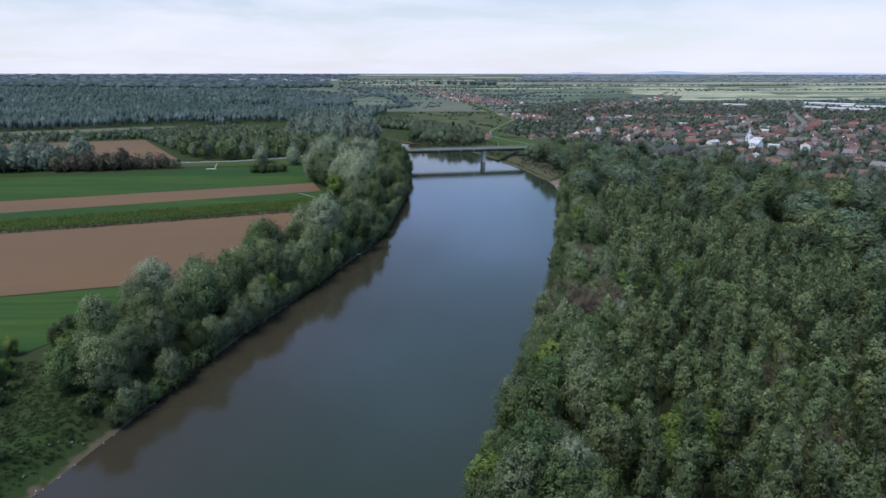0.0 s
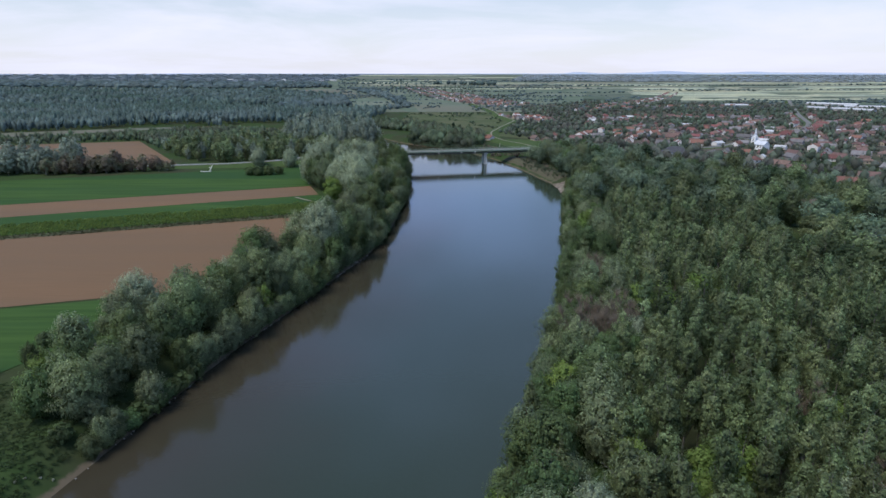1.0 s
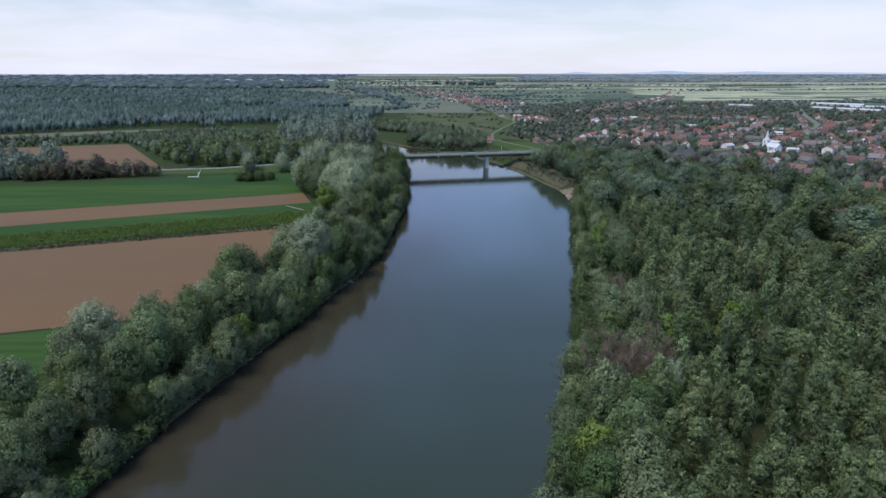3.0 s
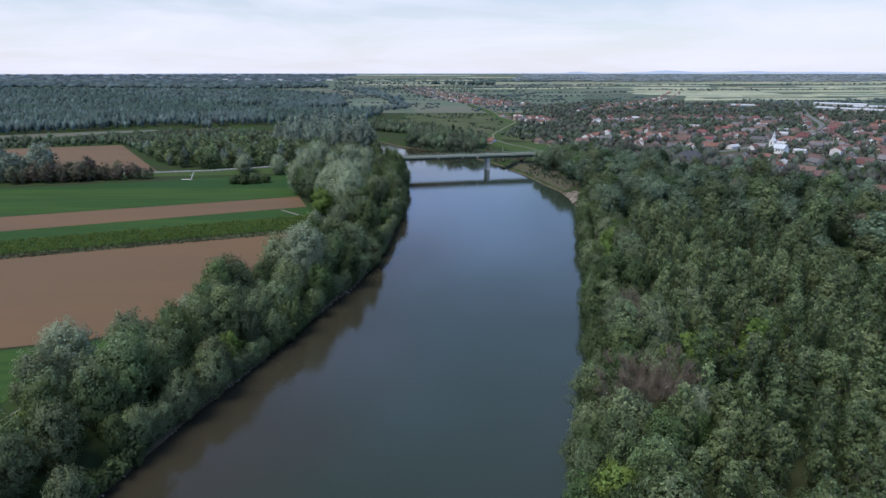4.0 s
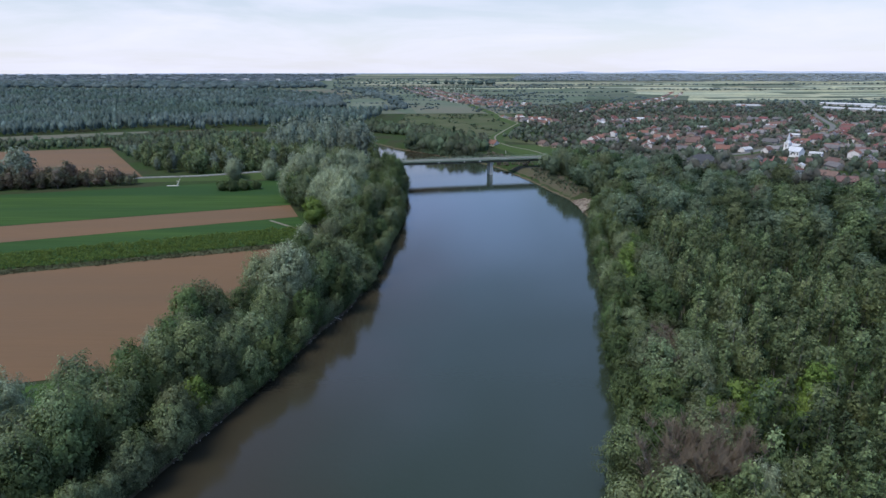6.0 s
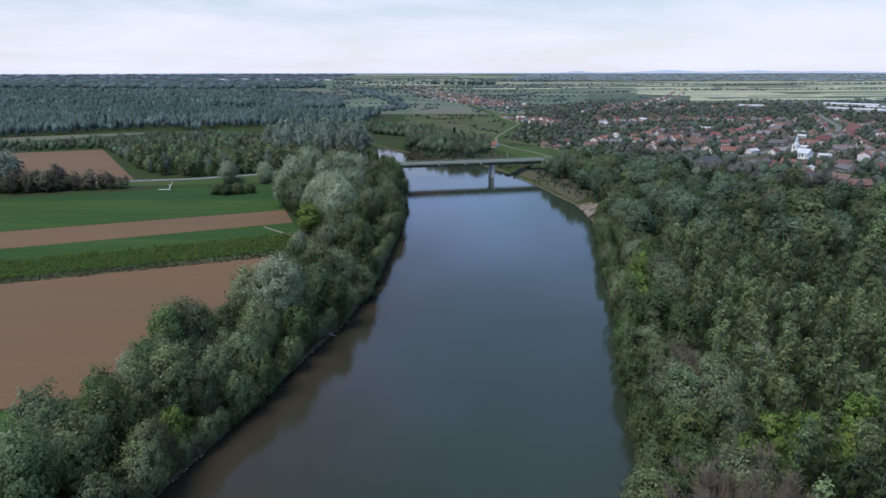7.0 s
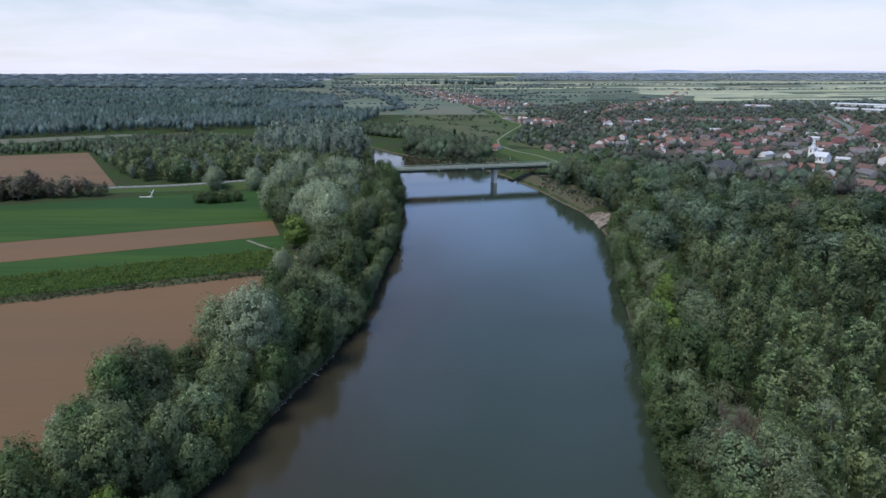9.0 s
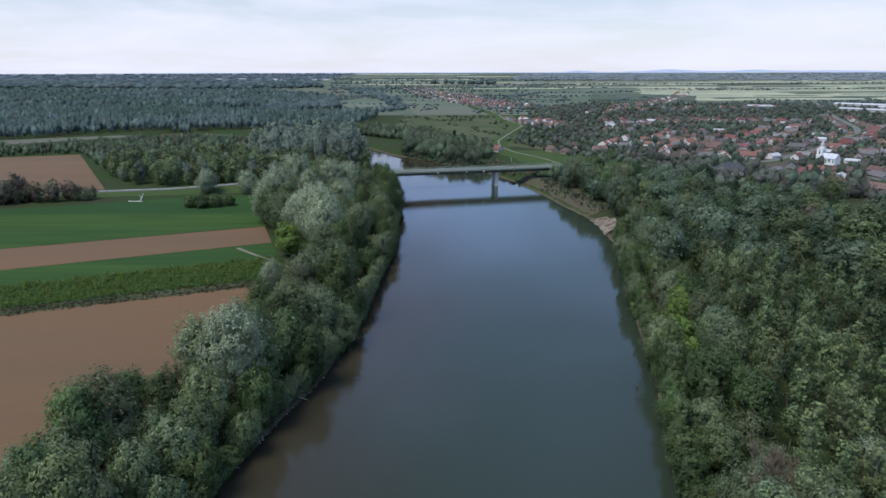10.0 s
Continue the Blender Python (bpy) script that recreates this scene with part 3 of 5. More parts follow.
# ---- the bridge ----
def bridge():
    ob = tagged(new("bridge"), "long grey-green girder road bridge on concrete piers", "bridge")
    p0, p1 = Vector((-78, 475, 0)), Vector((74, 508, 0))
    length = (p1 - p0).length
    ob.matrix_world = Matrix.Translation(p0) @ Matrix.Rotation(math.atan2(33, 152), 4, "Z")
    part("deck", boxes(((-2, -5.2, 10.35), (length + 2, 5.2, 10.85))), M_DECK, ob)
    part("roadway", boxes(((-2, -3.5, 10.85), (length + 2, 3.5, 10.95))), M_ROAD, ob, "grey asphalt roadway")
    for y in (-4.4, 4.4):
        part("kerb", boxes(((-2, y - 0.9, 10.85), (length + 2, y + 0.9, 11.05))), M_DECK, ob)
    for y in (-3.2, 3.2):
        part("girder", boxes(((0, y - 0.25, 8.7), (length, y + 0.25, 10.35)), ((0, y - 0.45, 8.55), (length, y + 0.45, 8.7))), M_GIRDER, ob, "dark riveted steel girder")
    cross = boxes(((0, -3.0, 9.2), (0.3, 3.0, 10.3)))
    me = part("cross_beam", cross, M_GIRDER, ob).data
    for k in range(1, 20):
        b = part("cross_beam", me, None, ob)
        b.location = (k * length / 20, 0, 0)
    post = None
    for y in (-5.05, 5.05):
        for z in (11.5, 12.05):
            part("rail", boxes(((-2, y - 0.06, z), (length + 2, y + 0.06, z + 0.14))), M_RAIL, ob)
        part("fascia", boxes(((-2, y - 0.19 if y < 0 else y + 0.11, 10.2), (length + 2, y - 0.11 if y < 0 else y + 0.19, 11.15))), M_RAIL, ob, "pale green edge beam")
        for k in range(40):
            if post is None:
                q = part("rail_post", boxes(((-0.06, -0.06, 10.9), (0.06, 0.06, 12.15))), M_RAIL, ob)
                post = q.data
            else:
                q = part("rail_post", post, None, ob)
            q.location = (1.5 + k * (length - 3) / 39, y, 0)
    for x, w in ((113.0, 1.6), (8.0, 1.6)):
        bm = bmesh.new()
        prism(bm, [(-1.1, -3), (1.1, -3), (1.0, 7.7), (-1.0, 7.7)], -3.6, 3.6)
        bmesh.ops.translate(bm, verts=bm.verts, vec=(x, 0, 0))
        pier = part("pier", bm, M_CONC, ob, "pale concrete wall pier standing in the water")
        part("pier_cap", boxes(((x - 1.5, -4.3, 7.7), (x + 1.5, 4.3, 8.55))), M_CONC, pier)
    for x in (-1.0, length + 1.0):
        part("abutment", boxes(((x - 1.5, -5.4, 1.0), (x + 1.5, 5.4, 10.35))), M_CONC, ob)
    # navigation boards hung from the edge beam
    for x in (75, 93, 104):
        part("navigation_board", boxes(((x - 0.5, -5.4, 9.4), (x + 0.5, -5.3, 10.4))), M_WALL_W, ob, "small white navigation board")


bridge()



# ---- trees ----
def tube(V, F, a, b, r0, r1, k=5):
    a, b = np.array(a, dtype=float), np.array(b, dtype=float)
    d = (b - a) / np.linalg.norm(b - a)
    u = np.cross(d, (0.3, 0.9, 0.2))
    u /= np.linalg.norm(u)
    w = np.cross(d, u)
    n0 = len(V)
    for c, r in ((a, r0), (b, r1)):
        for i in range(k):
            g = 2 * math.pi * i / k
            V.append(c + r * (math.cos(g) * u + math.sin(g) * w))
    for i in range(k):
        j = (i + 1) % k
        F.append((n0 + i, n0 + j, n0 + k + j, n0 + k + i))


def column_shape(seed, height, base, radius, count, size, lobes, limbs=1, grid=(9, 6), inner=0.56, tip=0.9):
    """Arrays of a trunk and one closed crown with a lobed outline, covered in upright leaf sprays."""
    rng = np.random.default_rng(seed)
    H, low = height - base, 0.36
    waves = [(int(rng.integers(1, 6)), rng.uniform(0.5, 4.0), rng.uniform(0, 6.28), rng.uniform(0.5, 1.0)) for _ in range(8)]
    lean = rng.normal(0, 0.03 * height, 2)

    def surface(u, a, shrink):
        dome = np.sqrt(np.clip(1 - ((u - low) / (1 - low)) ** 2, 0, 1)) ** tip
        r = radius * np.where(u > low, dome, 0.5 + 0.5 * u / low)
        wob = sum(w * np.cos(f * a + g * 6.28 * u + ph) for f, g, ph, w in waves) / 4
        r = r * (1 + lobes * wob) * shrink
        z = base + H * u * (1 + 0.04 * wob) - (1 - shrink) * 0.5 * radius * u
        q = np.column_stack([r * np.cos(a) + lean[0] * u, r * np.sin(a) + lean[1] * u, z])
        up = np.where(u > low, (u - low) * H * radius / ((1 - low) * H) ** 2 * 1.6 + 0.12, -0.1)
        nr = np.column_stack([np.sqrt(np.clip(1 - np.clip((u - low) / (1 - low), 0, 1) ** 2, 0, 1)) * np.cos(a), np.sqrt(np.clip(1 - np.clip((u - low) / (1 - low), 0, 1) ** 2, 0, 1)) * np.sin(a), up + 0.75 * np.clip((u - low) / (1 - low), 0, 1) ** 2])
        # the lobes turn the surface sideways
        slope = sum(-w * f * np.sin(f * a + g * 6.28 * u + ph) for f, g, ph, w in waves) / 4 * lobes * 0.7
        nr[:, 0] += slope * np.sin(a)
        nr[:, 1] -= slope * np.cos(a)
        return q, nr / np.linalg.norm(nr, axis=1)[:, None]

    u = rng.uniform(0, 1, count) ** 0.8
    a = rng.uniform(0, 6.283, count)
    p, soft = surface(u, a, 1.0)
    p += soft * rng.uniform(-0.22, 0.12, (count, 1)) * radius
    nrm = soft + rng.normal(size=(count, 3)) * 0.33
    nrm /= np.linalg.norm(nrm, axis=1)[:, None]
    way = rng.normal(size=(count, 3)) * 0.35 + np.array((0, 0, 1.0)) + soft * 0.3
    t1 = np.cross(nrm, way)
    t1 /= np.linalg.norm(t1, axis=1)[:, None] + 1e-6
    t2 = -np.cross(nrm, t1)
    s = (size * rng.uniform(0.6, 1.4, count))[:, None]
    LV = np.stack([p - t1 * s * 0.5 - t2 * s * 0.8, p + t1 * s * 0.5 - t2 * s * 0.6, p + t2 * s * 1.6 + t1 * s * 0.15], axis=1).reshape(-1, 3)
    LF = np.arange(3 * count).reshape(-1, 3)[:, ::-1]
    soft = soft * 0.7 + nrm * 0.3
    soft /= np.linalg.norm(soft, axis=1)[:, None]
    # the dense heart of the crown
    na, nu = grid
    U, A = np.meshgrid(np.linspace(0, 0.99, nu), np.arange(na) * 6.283 / na, indexing="ij")
    q, n2 = surface(U.ravel(), A.ravel(), inner)
    i, j = np.meshgrid(np.arange(nu - 1), np.arange(na), indexing="ij")
    c00, c01, c10, c11 = i * na + j, i * na + (j + 1) % na, (i + 1) * na + j, (i + 1) * na + (j + 1) % na
    F2 = np.vstack([np.stack([c00, c01, c11], -1).reshape(-1, 3), np.stack([c00, c11, c10], -1).reshape(-1, 3)]) + 3 * count
    V, F = [], []
    r = 0.012 * height
    tube(V, F, (0, 0, -0.6), (lean[0] * 0.3, lean[1] * 0.3, height * 0.7), r, r * 0.4, 5 if limbs > 1 else 3)
    for k in range(limbs if limbs > 1 else 0):
        g = k * 2.4
        tube(V, F, (0, 0, base + 0.08 * k * H), (0.7 * radius * math.cos(g), 0.7 * radius * math.sin(g), base + H * (0.25 + 0.08 * k)), r * 0.4, r * 0.1, 4)
    return np.array(V), np.array(F), np.vstack([LV, q]), np.vstack([LF, F2]), np.vstack([np.repeat(soft, 3, axis=0), n2]), np.concatenate([np.zeros(3 * count), np.ones(len(q))])


def tree_shape(seed, height, base, radius, plumes, per, size, pointed, limbs=8, boughs=7, rise=0.8):
    """Arrays of a trunk with limbs and a crown of upswept leafy shoots on spreading boughs.
    pointed: 1 for a poplar, 0 for a dome; rise: how steeply the shoots stand."""
    rng = np.random.default_rng(seed)
    H, low = height - base, 0.40
    lean = rng.normal(0, 0.03 * height, 2)
    # bough k points to azimuth bough_a at height bough_u and swells the crown there
    bough_a = np.arange(boughs) * 2.4 + rng.uniform(-0.5, 0.5, boughs)
    bough_u = (np.arange(boughs) + rng.uniform(0.1, 0.9, boughs)) / boughs * 0.9 + 0.08

    def surface(u, a, shrink):
        v = np.clip((u - low) / (1 - low), 0, 1)
        dome = (1 - v ** (2.4 - 0.9 * pointed)) ** (0.5 + 0.3 * pointed)
        r = radius * np.where(u > low, dome, 0.42 + 0.58 * np.clip(u / low, 0, 1) ** 0.8)
        da = (a[:, None] - bough_a[None] + math.pi) % (2 * math.pi) - math.pi
        swell = np.exp(-(da / 0.62) ** 2 - ((u[:, None] - bough_u[None]) / 0.2) ** 2).max(axis=1)
        r = r * (0.74 + 0.36 * swell) * shrink
        z = base + H * u * (0.9 + 0.1 * swell) * (0.8 + 0.2 * shrink)
        q = np.column_stack([r * np.cos(a) + lean[0] * u, r * np.sin(a) + lean[1] * u, z])
        out = np.column_stack([np.cos(a) * r / radius ** 2, np.sin(a) * r / radius ** 2, (z - base - 0.35 * H) / (0.62 * H) ** 2])
        return q, out / (np.linalg.norm(out, axis=1)[:, None] + 1e-9)

    cand = rng.uniform(0, 1, 6 * plumes)
    cv = np.clip((cand - low) / (1 - low), 0, 1)
    weight = np.where(cand > low, np.sqrt(1.02 - cv ** 2) + 0.25 * cv, 0.55 + 0.45 * cand / low)
    u = cand[rng.uniform(0, 1, 6 * plumes) < weight][:plumes]
    a = np.arange(len(u)) * 2.39996 + rng.uniform(-0.4, 0.4, len(u))
    tip, out = surface(u, a, rng.uniform(0.8, 1.06, len(u)))
    way = out * 0.75 + np.array((0, 0, rise)) + rng.normal(size=tip.shape) * 0.2
    way /= np.linalg.norm(way, axis=1)[:, None]
    long = min(max(0.42 * radius, 0.6), 2.2) * (1 + 0.35 * pointed)
    L = np.repeat(long * rng.uniform(0.7, 1.35, len(u)), per)
    k = len(u) * per
    T, W, O = np.repeat(tip, per, axis=0), np.repeat(way, per, axis=0), np.repeat(out, per, axis=0)
    g = rng.normal(size=(k, 3))
    g -= W * (g * W).sum(axis=1)[:, None]
    s = rng.uniform(0, 1, k) ** 0.85
    wide = L * 0.27 * (0.22 + 0.95 * np.sin(np.pi * np.clip(s, 0.02, 0.9) ** 0.75))
    p = T - W * (L * s)[:, None] + g * 0.62 * wide[:, None]
    side = g / (np.linalg.norm(g, axis=1)[:, None] + 1e-6)
    nrm = side * 0.3 + O * 0.9 + W * 0.3 + rng.normal(size=(k, 3)) * 0.14
    nrm /= np.linalg.norm(nrm, axis=1)[:, None]
    soft = side * 0.22 + O * 0.9 + np.array((0, 0, 0.1)) + nrm * 0.25
    soft /= np.linalg.norm(soft, axis=1)[:, None]
    lie = W + rng.normal(size=(k, 3)) * 0.45
    t1 = np.cross(nrm, lie)
    t1 /= np.linalg.norm(t1, axis=1)[:, None] + 1e-6
    t2 = -np.cross(nrm, t1)
    z = (size * rng.uniform(0.6, 1.4, k))[:, None]
    LV = np.stack([p - t1 * z * 0.55 - t2 * z * 0.6, p + t1 * z * 0.55 - t2 * z * 0.5, p + t2 * z * 1.2 + t1 * z * 0.15], axis=1).reshape(-1, 3)
    LF = np.arange(3 * k).reshape(-1, 3)[:, ::-1]
    # larger sprays fill the shaded inside
    inner = max(3, per // 3)
    h = len(u) * inner
    q, n2 = surface(np.repeat(u, inner) * rng.uniform(0.75, 1.0, h), rng.uniform(0, 6.283, h), rng.uniform(0.3, 0.64, h))
    face = n2 * 0.6 + rng.normal(size=(h, 3)) * 0.5
    face /= np.linalg.norm(face, axis=1)[:, None]
    e1 = np.cross(face, rng.normal(size=(h, 3)))
    e1 /= np.linalg.norm(e1, axis=1)[:, None] + 1e-6
    e2 = np.cross(face, e1)
    w = (size * rng.uniform(1.1, 1.8, h))[:, None]
    IV = np.stack([q - e1 * w * 0.7 - e2 * w * 0.5, q + e1 * w * 0.7 - e2 * w * 0.5, q + e2 * w], axis=1).reshape(-1, 3)
    LV, LF = np.vstack([LV, IV]), np.vstack([LF, np.arange(3 * k, 3 * (k + h)).reshape(-1, 3)])
    soft = np.vstack([soft, face])
    V, F = [], []
    r = 0.012 * height
    m = (lean[0] * 0.3, lean[1] * 0.3, height * 0.45)
    if limbs:
        tube(V, F, (0, 0, -0.6), m, r, r * 0.7, 6)
        tube(V, F, m, (lean[0] * 0.9, lean[1] * 0.9, height * 0.9), r * 0.7, r * 0.12, 5)
    else:
        tube(V, F, (0, 0, -0.6), (lean[0], lean[1], height * 0.8), r, r * 0.2, 3)
    pick = np.linspace(0, boughs - 1, min(limbs, boughs)).astype(int) if limbs > 1 else []
    for b in pick:
        e, _ = surface(bough_u[b:b + 1], bough_a[b:b + 1], 0.9)
        zz = max(0.16 * height, e[0, 2] - 0.35 * H)
        f = zz / height
        tube(V, F, (lean[0] * f, lean[1] * f, zz), e[0], r * 0.45, r * 0.1, 4)
    return np.array(V), np.array(F), LV, LF, np.repeat(soft, 3, axis=0), np.zeros(len(LV))


def bare_shape(seed, height, radius, twigs):
    """A trunk, spreading limbs and a haze of upright twigs."""
    rng = np.random.default_rng(seed)
    V, F = [], []
    r = 0.015 * height
    tube(V, F, (0, 0, -0.6), (0.2, 0.1, height * 0.5), r, r * 0.7, 6)
    ends = []
    for i in range(14):
        g, e = i * 2.4, rng.uniform(0.75, 1.3)
        a = np.array((0.1, 0.05, height * rng.uniform(0.2, 0.5)))
        k = radius / height * 3.0
        b = a + np.array((k * math.cos(g) * math.cos(e), k * math.sin(g) * math.cos(e), math.sin(e))) * rng.uniform(0.35, 0.52) * height
        tube(V, F, a, b, r * 0.5, r * 0.15, 4)
        ends += [a + (b - a) * q for q in rng.uniform(0.3, 1, 4)]
    TV, TF = [], []
    for i in range(twigs):
        a = ends[rng.integers(len(ends))]
        d = rng.normal(size=3) * (0.35, 0.35, 0.3) + (0, 0, 1.0)
        d /= np.linalg.norm(d)
        tube(TV, TF, a, a + d * rng.uniform(0.8, 2.6), 0.035, 0.012, 3)
    return np.array(V), np.array(F), np.array(TV), np.array(TF), None, None


LABELS = {
    "poplar_tree": ("slender grey-green poplar with a pale trunk", "tree"),
    "willow_tree": ("broad grey-green willow leaning over the river bank", "tree"),
    "silver_tree": ("tall white poplar with silvery leaves", "tree"),
    "broadleaf_tree": ("dense dark green broadleaf tree", "tree"),
    "fresh_tree": ("broadleaf tree in fresh yellow-green leaf", "tree"),
    "bare_tree": ("half-bare tree with reddish brown twigs", "tree"),
    "shrub": ("low rounded green bush", "shrub"),
    "blossom_shrub": ("small shrub covered in white blossom", "shrub"),
    "conifer_tree": ("dark narrow conifer in a garden", "tree"),
}
KINDS = {
    "poplar_tree": (M_POPLAR, [(15, 4.6, 2.8, 70, 36, 0.2, 0.5, 7, 7, 1.2), (16.4, 5.0, 2.7, 70, 36, 0.2, 0.65, 7, 6, 1.3), (13.8, 4.4, 3.0, 74, 36, 0.2, 0.35, 7, 8, 1.1), (17.4, 5.2, 2.6, 70, 36, 0.2, 0.8, 7, 6, 1.4), (12.6, 4.2, 2.9, 68, 36, 0.2, 0.4, 7, 7, 1.1)]),
    "willow_tree": (M_WILLOW, [(15, 0.8, 5.8, 200, 32, 0.24, 0.15, 10, 11, 0.8), (13, 0.5, 5.2, 170, 32, 0.24, 0.1, 10, 10, 0.7), (16.5, 0.8, 5.4, 200, 32, 0.24, 0.3, 10, 12, 0.9), (11.5, 0.4, 5.0, 160, 32, 0.24, 0.05, 9, 9, 0.6)]),
    "silver_tree": (M_SILVER, [(19.5, 1.5, 7.0, 270, 40, 0.23, 0.2, 12, 13, 0.9), (17, 1.2, 6.0, 240, 40, 0.23, 0.3, 12, 12, 0.9)]),
    "broadleaf_tree": (M_GREEN, [(14.5, 1.2, 5.0, 170, 32, 0.25, 0.15, 10, 10, 0.7), (12.5, 1.0, 4.7, 150, 32, 0.25, 0.1, 10, 9, 0.6), (16, 1.5, 4.6, 170, 32, 0.25, 0.45, 10, 10, 0.9)]),
    "fresh_tree": (M_BRIGHT, [(12, 1.0, 4.4, 145, 32, 0.25, 0.1, 9, 9, 0.6), (10, 0.8, 3.9, 120, 32, 0.25, 0.2, 9, 8, 0.7)]),
    "bare_tree": (M_TWIG, [(14, 5.2, 1500), (12.5, 4.8, 1300)]),
    "blossom_shrub": (M_BLOSSOM, [(1.5, 0.1, 1.0, 30, 10, 0.13, 0.0, 4, 5, 0.5)]),
    "conifer_tree": (M_CONIFER, [(10, 0.6, 2.0, 90, 14, 0.26, 1.0, 0, 6, 0.2)]),
    "shrub": (M_GREEN, [(4.5, 0.1, 2.8, 90, 18, 0.24, 0.0, 6, 8, 0.7), (3.5, 0.1, 2.4, 80, 18, 0.22, 0.0, 6, 7, 0.7)]),
}
SHAPES = {}


def tree(kind, x, y, scale=1.0, variant=0, turn=None, group="", stretch=1.0, label=""):
    """Plants one tree with its trunk and crown."""
    mat, specs = KINDS[kind]
    variant %= len(specs)
    key = (kind, variant)
    if key not in SHAPES:
        if kind == "bare_tree":
            tv, tf, lv, lf, ln, _ = bare_shape(70 + variant, *specs[variant])
        else:
            tv, tf, lv, lf, ln, _ = tree_shape(10 * len(SHAPES) + variant, *specs[variant])
        crown = mesh_np("crown", lv, lf, mat, ln)
        SHAPES[key] = (mesh_np("trunk", tv, tf, M_BARK), crown)
    ob = new(kind)
    ob.location = (x, y, max(gz(x, y), 0.3) - 0.05)
    ob.rotation_euler = (0, 0, turn if turn is not None else (x * 12.9 + y * 7.7) % 6.283)
    ob.scale = (scale, scale, scale * stretch)
    part("trunk", SHAPES[key][0], None, ob)
    part("crown", SHAPES[key][1], None, ob)
    tagged(ob, *LABELS[kind], group)
    if label:
        ob["label"] = label
    return ob


def scatter(poly, step, seed, keep=None):
    """Points on a jittered grid in a polygon."""
    rng = np.random.default_rng(seed)
    poly = np.array(poly, dtype=float)
    lo, hi = poly.min(axis=0), poly.max(axis=0)
    X, Y = np.meshgrid(np.arange(lo[0], hi[0], step), np.arange(lo[1], hi[1], step))
    p = np.column_stack([X.ravel(), Y.ravel()])
    p[:, 0] += (np.round(p[:, 1] / step) % 2) * step / 2
    p += rng.uniform(-0.36, 0.36, p.shape) * step
    p = p[inside(poly, p)]
    return p if keep is None else p[keep(p)]


def planted(name, points, shapes, leaf_mat, label, category, seed, low=0.8, high=1.2, wide=1.0):
    """Many trees as one wood, trunks and leaves apart. The point sets the place, the seed the size."""
    rng = np.random.default_rng(seed)
    z = np.maximum(ground_z(points), 0.2)
    which = rng.integers(len(shapes), size=len(points))
    ob = tagged(new(name), label, category, kind="stuff")
    for part_name, a, b, mat in (("trunks", 0, 1, M_BARK), ("leaves", 2, 3, leaf_mat)):
        vs, fs, tints, ns, hs, n0 = [], [], [], [], [], 0
        for k, shape in enumerate(shapes):
            sel = which == k
            m = int(sel.sum())
            if not m:
                continue
            r2 = np.random.default_rng(seed + 7 * k)
            g, s, w = r2.uniform(0, 6.28, m), r2.uniform(low, high, m), r2.uniform(0.85, 1.2, m) * wide
            v = shape[a]
            c, sn = np.cos(g)[:, None], np.sin(g)[:, None]
            x = (v[:, 0] * c - v[:, 1] * sn) * (s * w)[:, None] + points[sel, 0][:, None]
            y = (v[:, 0] * sn + v[:, 1] * c) * (s * w)[:, None] + points[sel, 1][:, None]
            zz = v[:, 2] * s[:, None] + z[sel][:, None]
            vs.append(np.stack([x, y, zz], axis=2).reshape(-1, 3))
            if a == 2:
                q = shape[4]
                hs.append(np.tile(shape[5], m))
                ns.append(np.stack([q[:, 0] * c - q[:, 1] * sn, q[:, 0] * sn + q[:, 1] * c, np.repeat(q[None, :, 2], m, axis=0)], axis=2).reshape(-1, 3))
            fs.append((shape[b][None] + (np.arange(m) * len(v))[:, None, None] + n0).reshape(-1, shape[b].shape[1]))
            tints.append(np.repeat(r2.uniform(0, 1, m), len(v)))
            n0 += m * len(v)
        me = mesh_np(part_name, np.vstack(vs), np.vstack(fs), mat, np.vstack(ns) if ns else None)
        me.attributes.new("tint", "FLOAT", "POINT").data.foreach_set("value", np.concatenate(tints).astype(np.float32))
        if hs:
            me.attributes.new("heart", "FLOAT", "POINT").data.foreach_set("value", np.concatenate(hs).astype(np.float32))
        child = part(part_name, me, None, ob)
        child["kind"] = "stuff"


def wood_shapes(seed, specs):
    return [tree_shape(seed + i, *s) for i, s in enumerate(specs)]


POPLAR_MID = wood_shapes(300, [(15, 5, 2.8, 42, 15, 0.27, 0.5, 1, 6, 1.2), (16.4, 5.4, 2.7, 42, 15, 0.27, 0.65, 1, 6, 1.3), (13.8, 5, 3.0, 44, 15, 0.27, 0.35, 1, 7, 1.1), (17.4, 5.8, 2.6, 42, 15, 0.27, 0.8, 1, 6, 1.4), (12.6, 4.8, 2.9, 42, 15, 0.27, 0.4, 1, 7, 1.1)])
BROAD_MID = wood_shapes(330, [(17, 1.5, 5.6, 110, 18, 0.36, 0.25, 2, 9, 0.8), (15.5, 1.5, 6.0, 110, 18, 0.36, 0.1, 2, 9, 0.7), (19, 2, 5.2, 110, 18, 0.36, 0.4, 2, 9, 1.0), (13, 1, 5.2, 100, 18, 0.36, 0.15, 2, 8, 0.7), (14.5, 1.5, 6.2, 110, 18, 0.36, 0.05, 2, 10, 0.7)])
BROAD_FAR = wood_shapes(345, [(17, 1.5, 5.0, 46, 8, 0.62, 0.3, 1, 8, 0.9), (15.5, 1.5, 5.2, 46, 8, 0.62, 0.15, 1, 8, 0.8), (19, 2, 4.6, 46, 8, 0.62, 0.5, 1, 8, 1.0), (13, 1, 4.6, 42, 8, 0.6, 0.2, 1, 7, 0.8)])
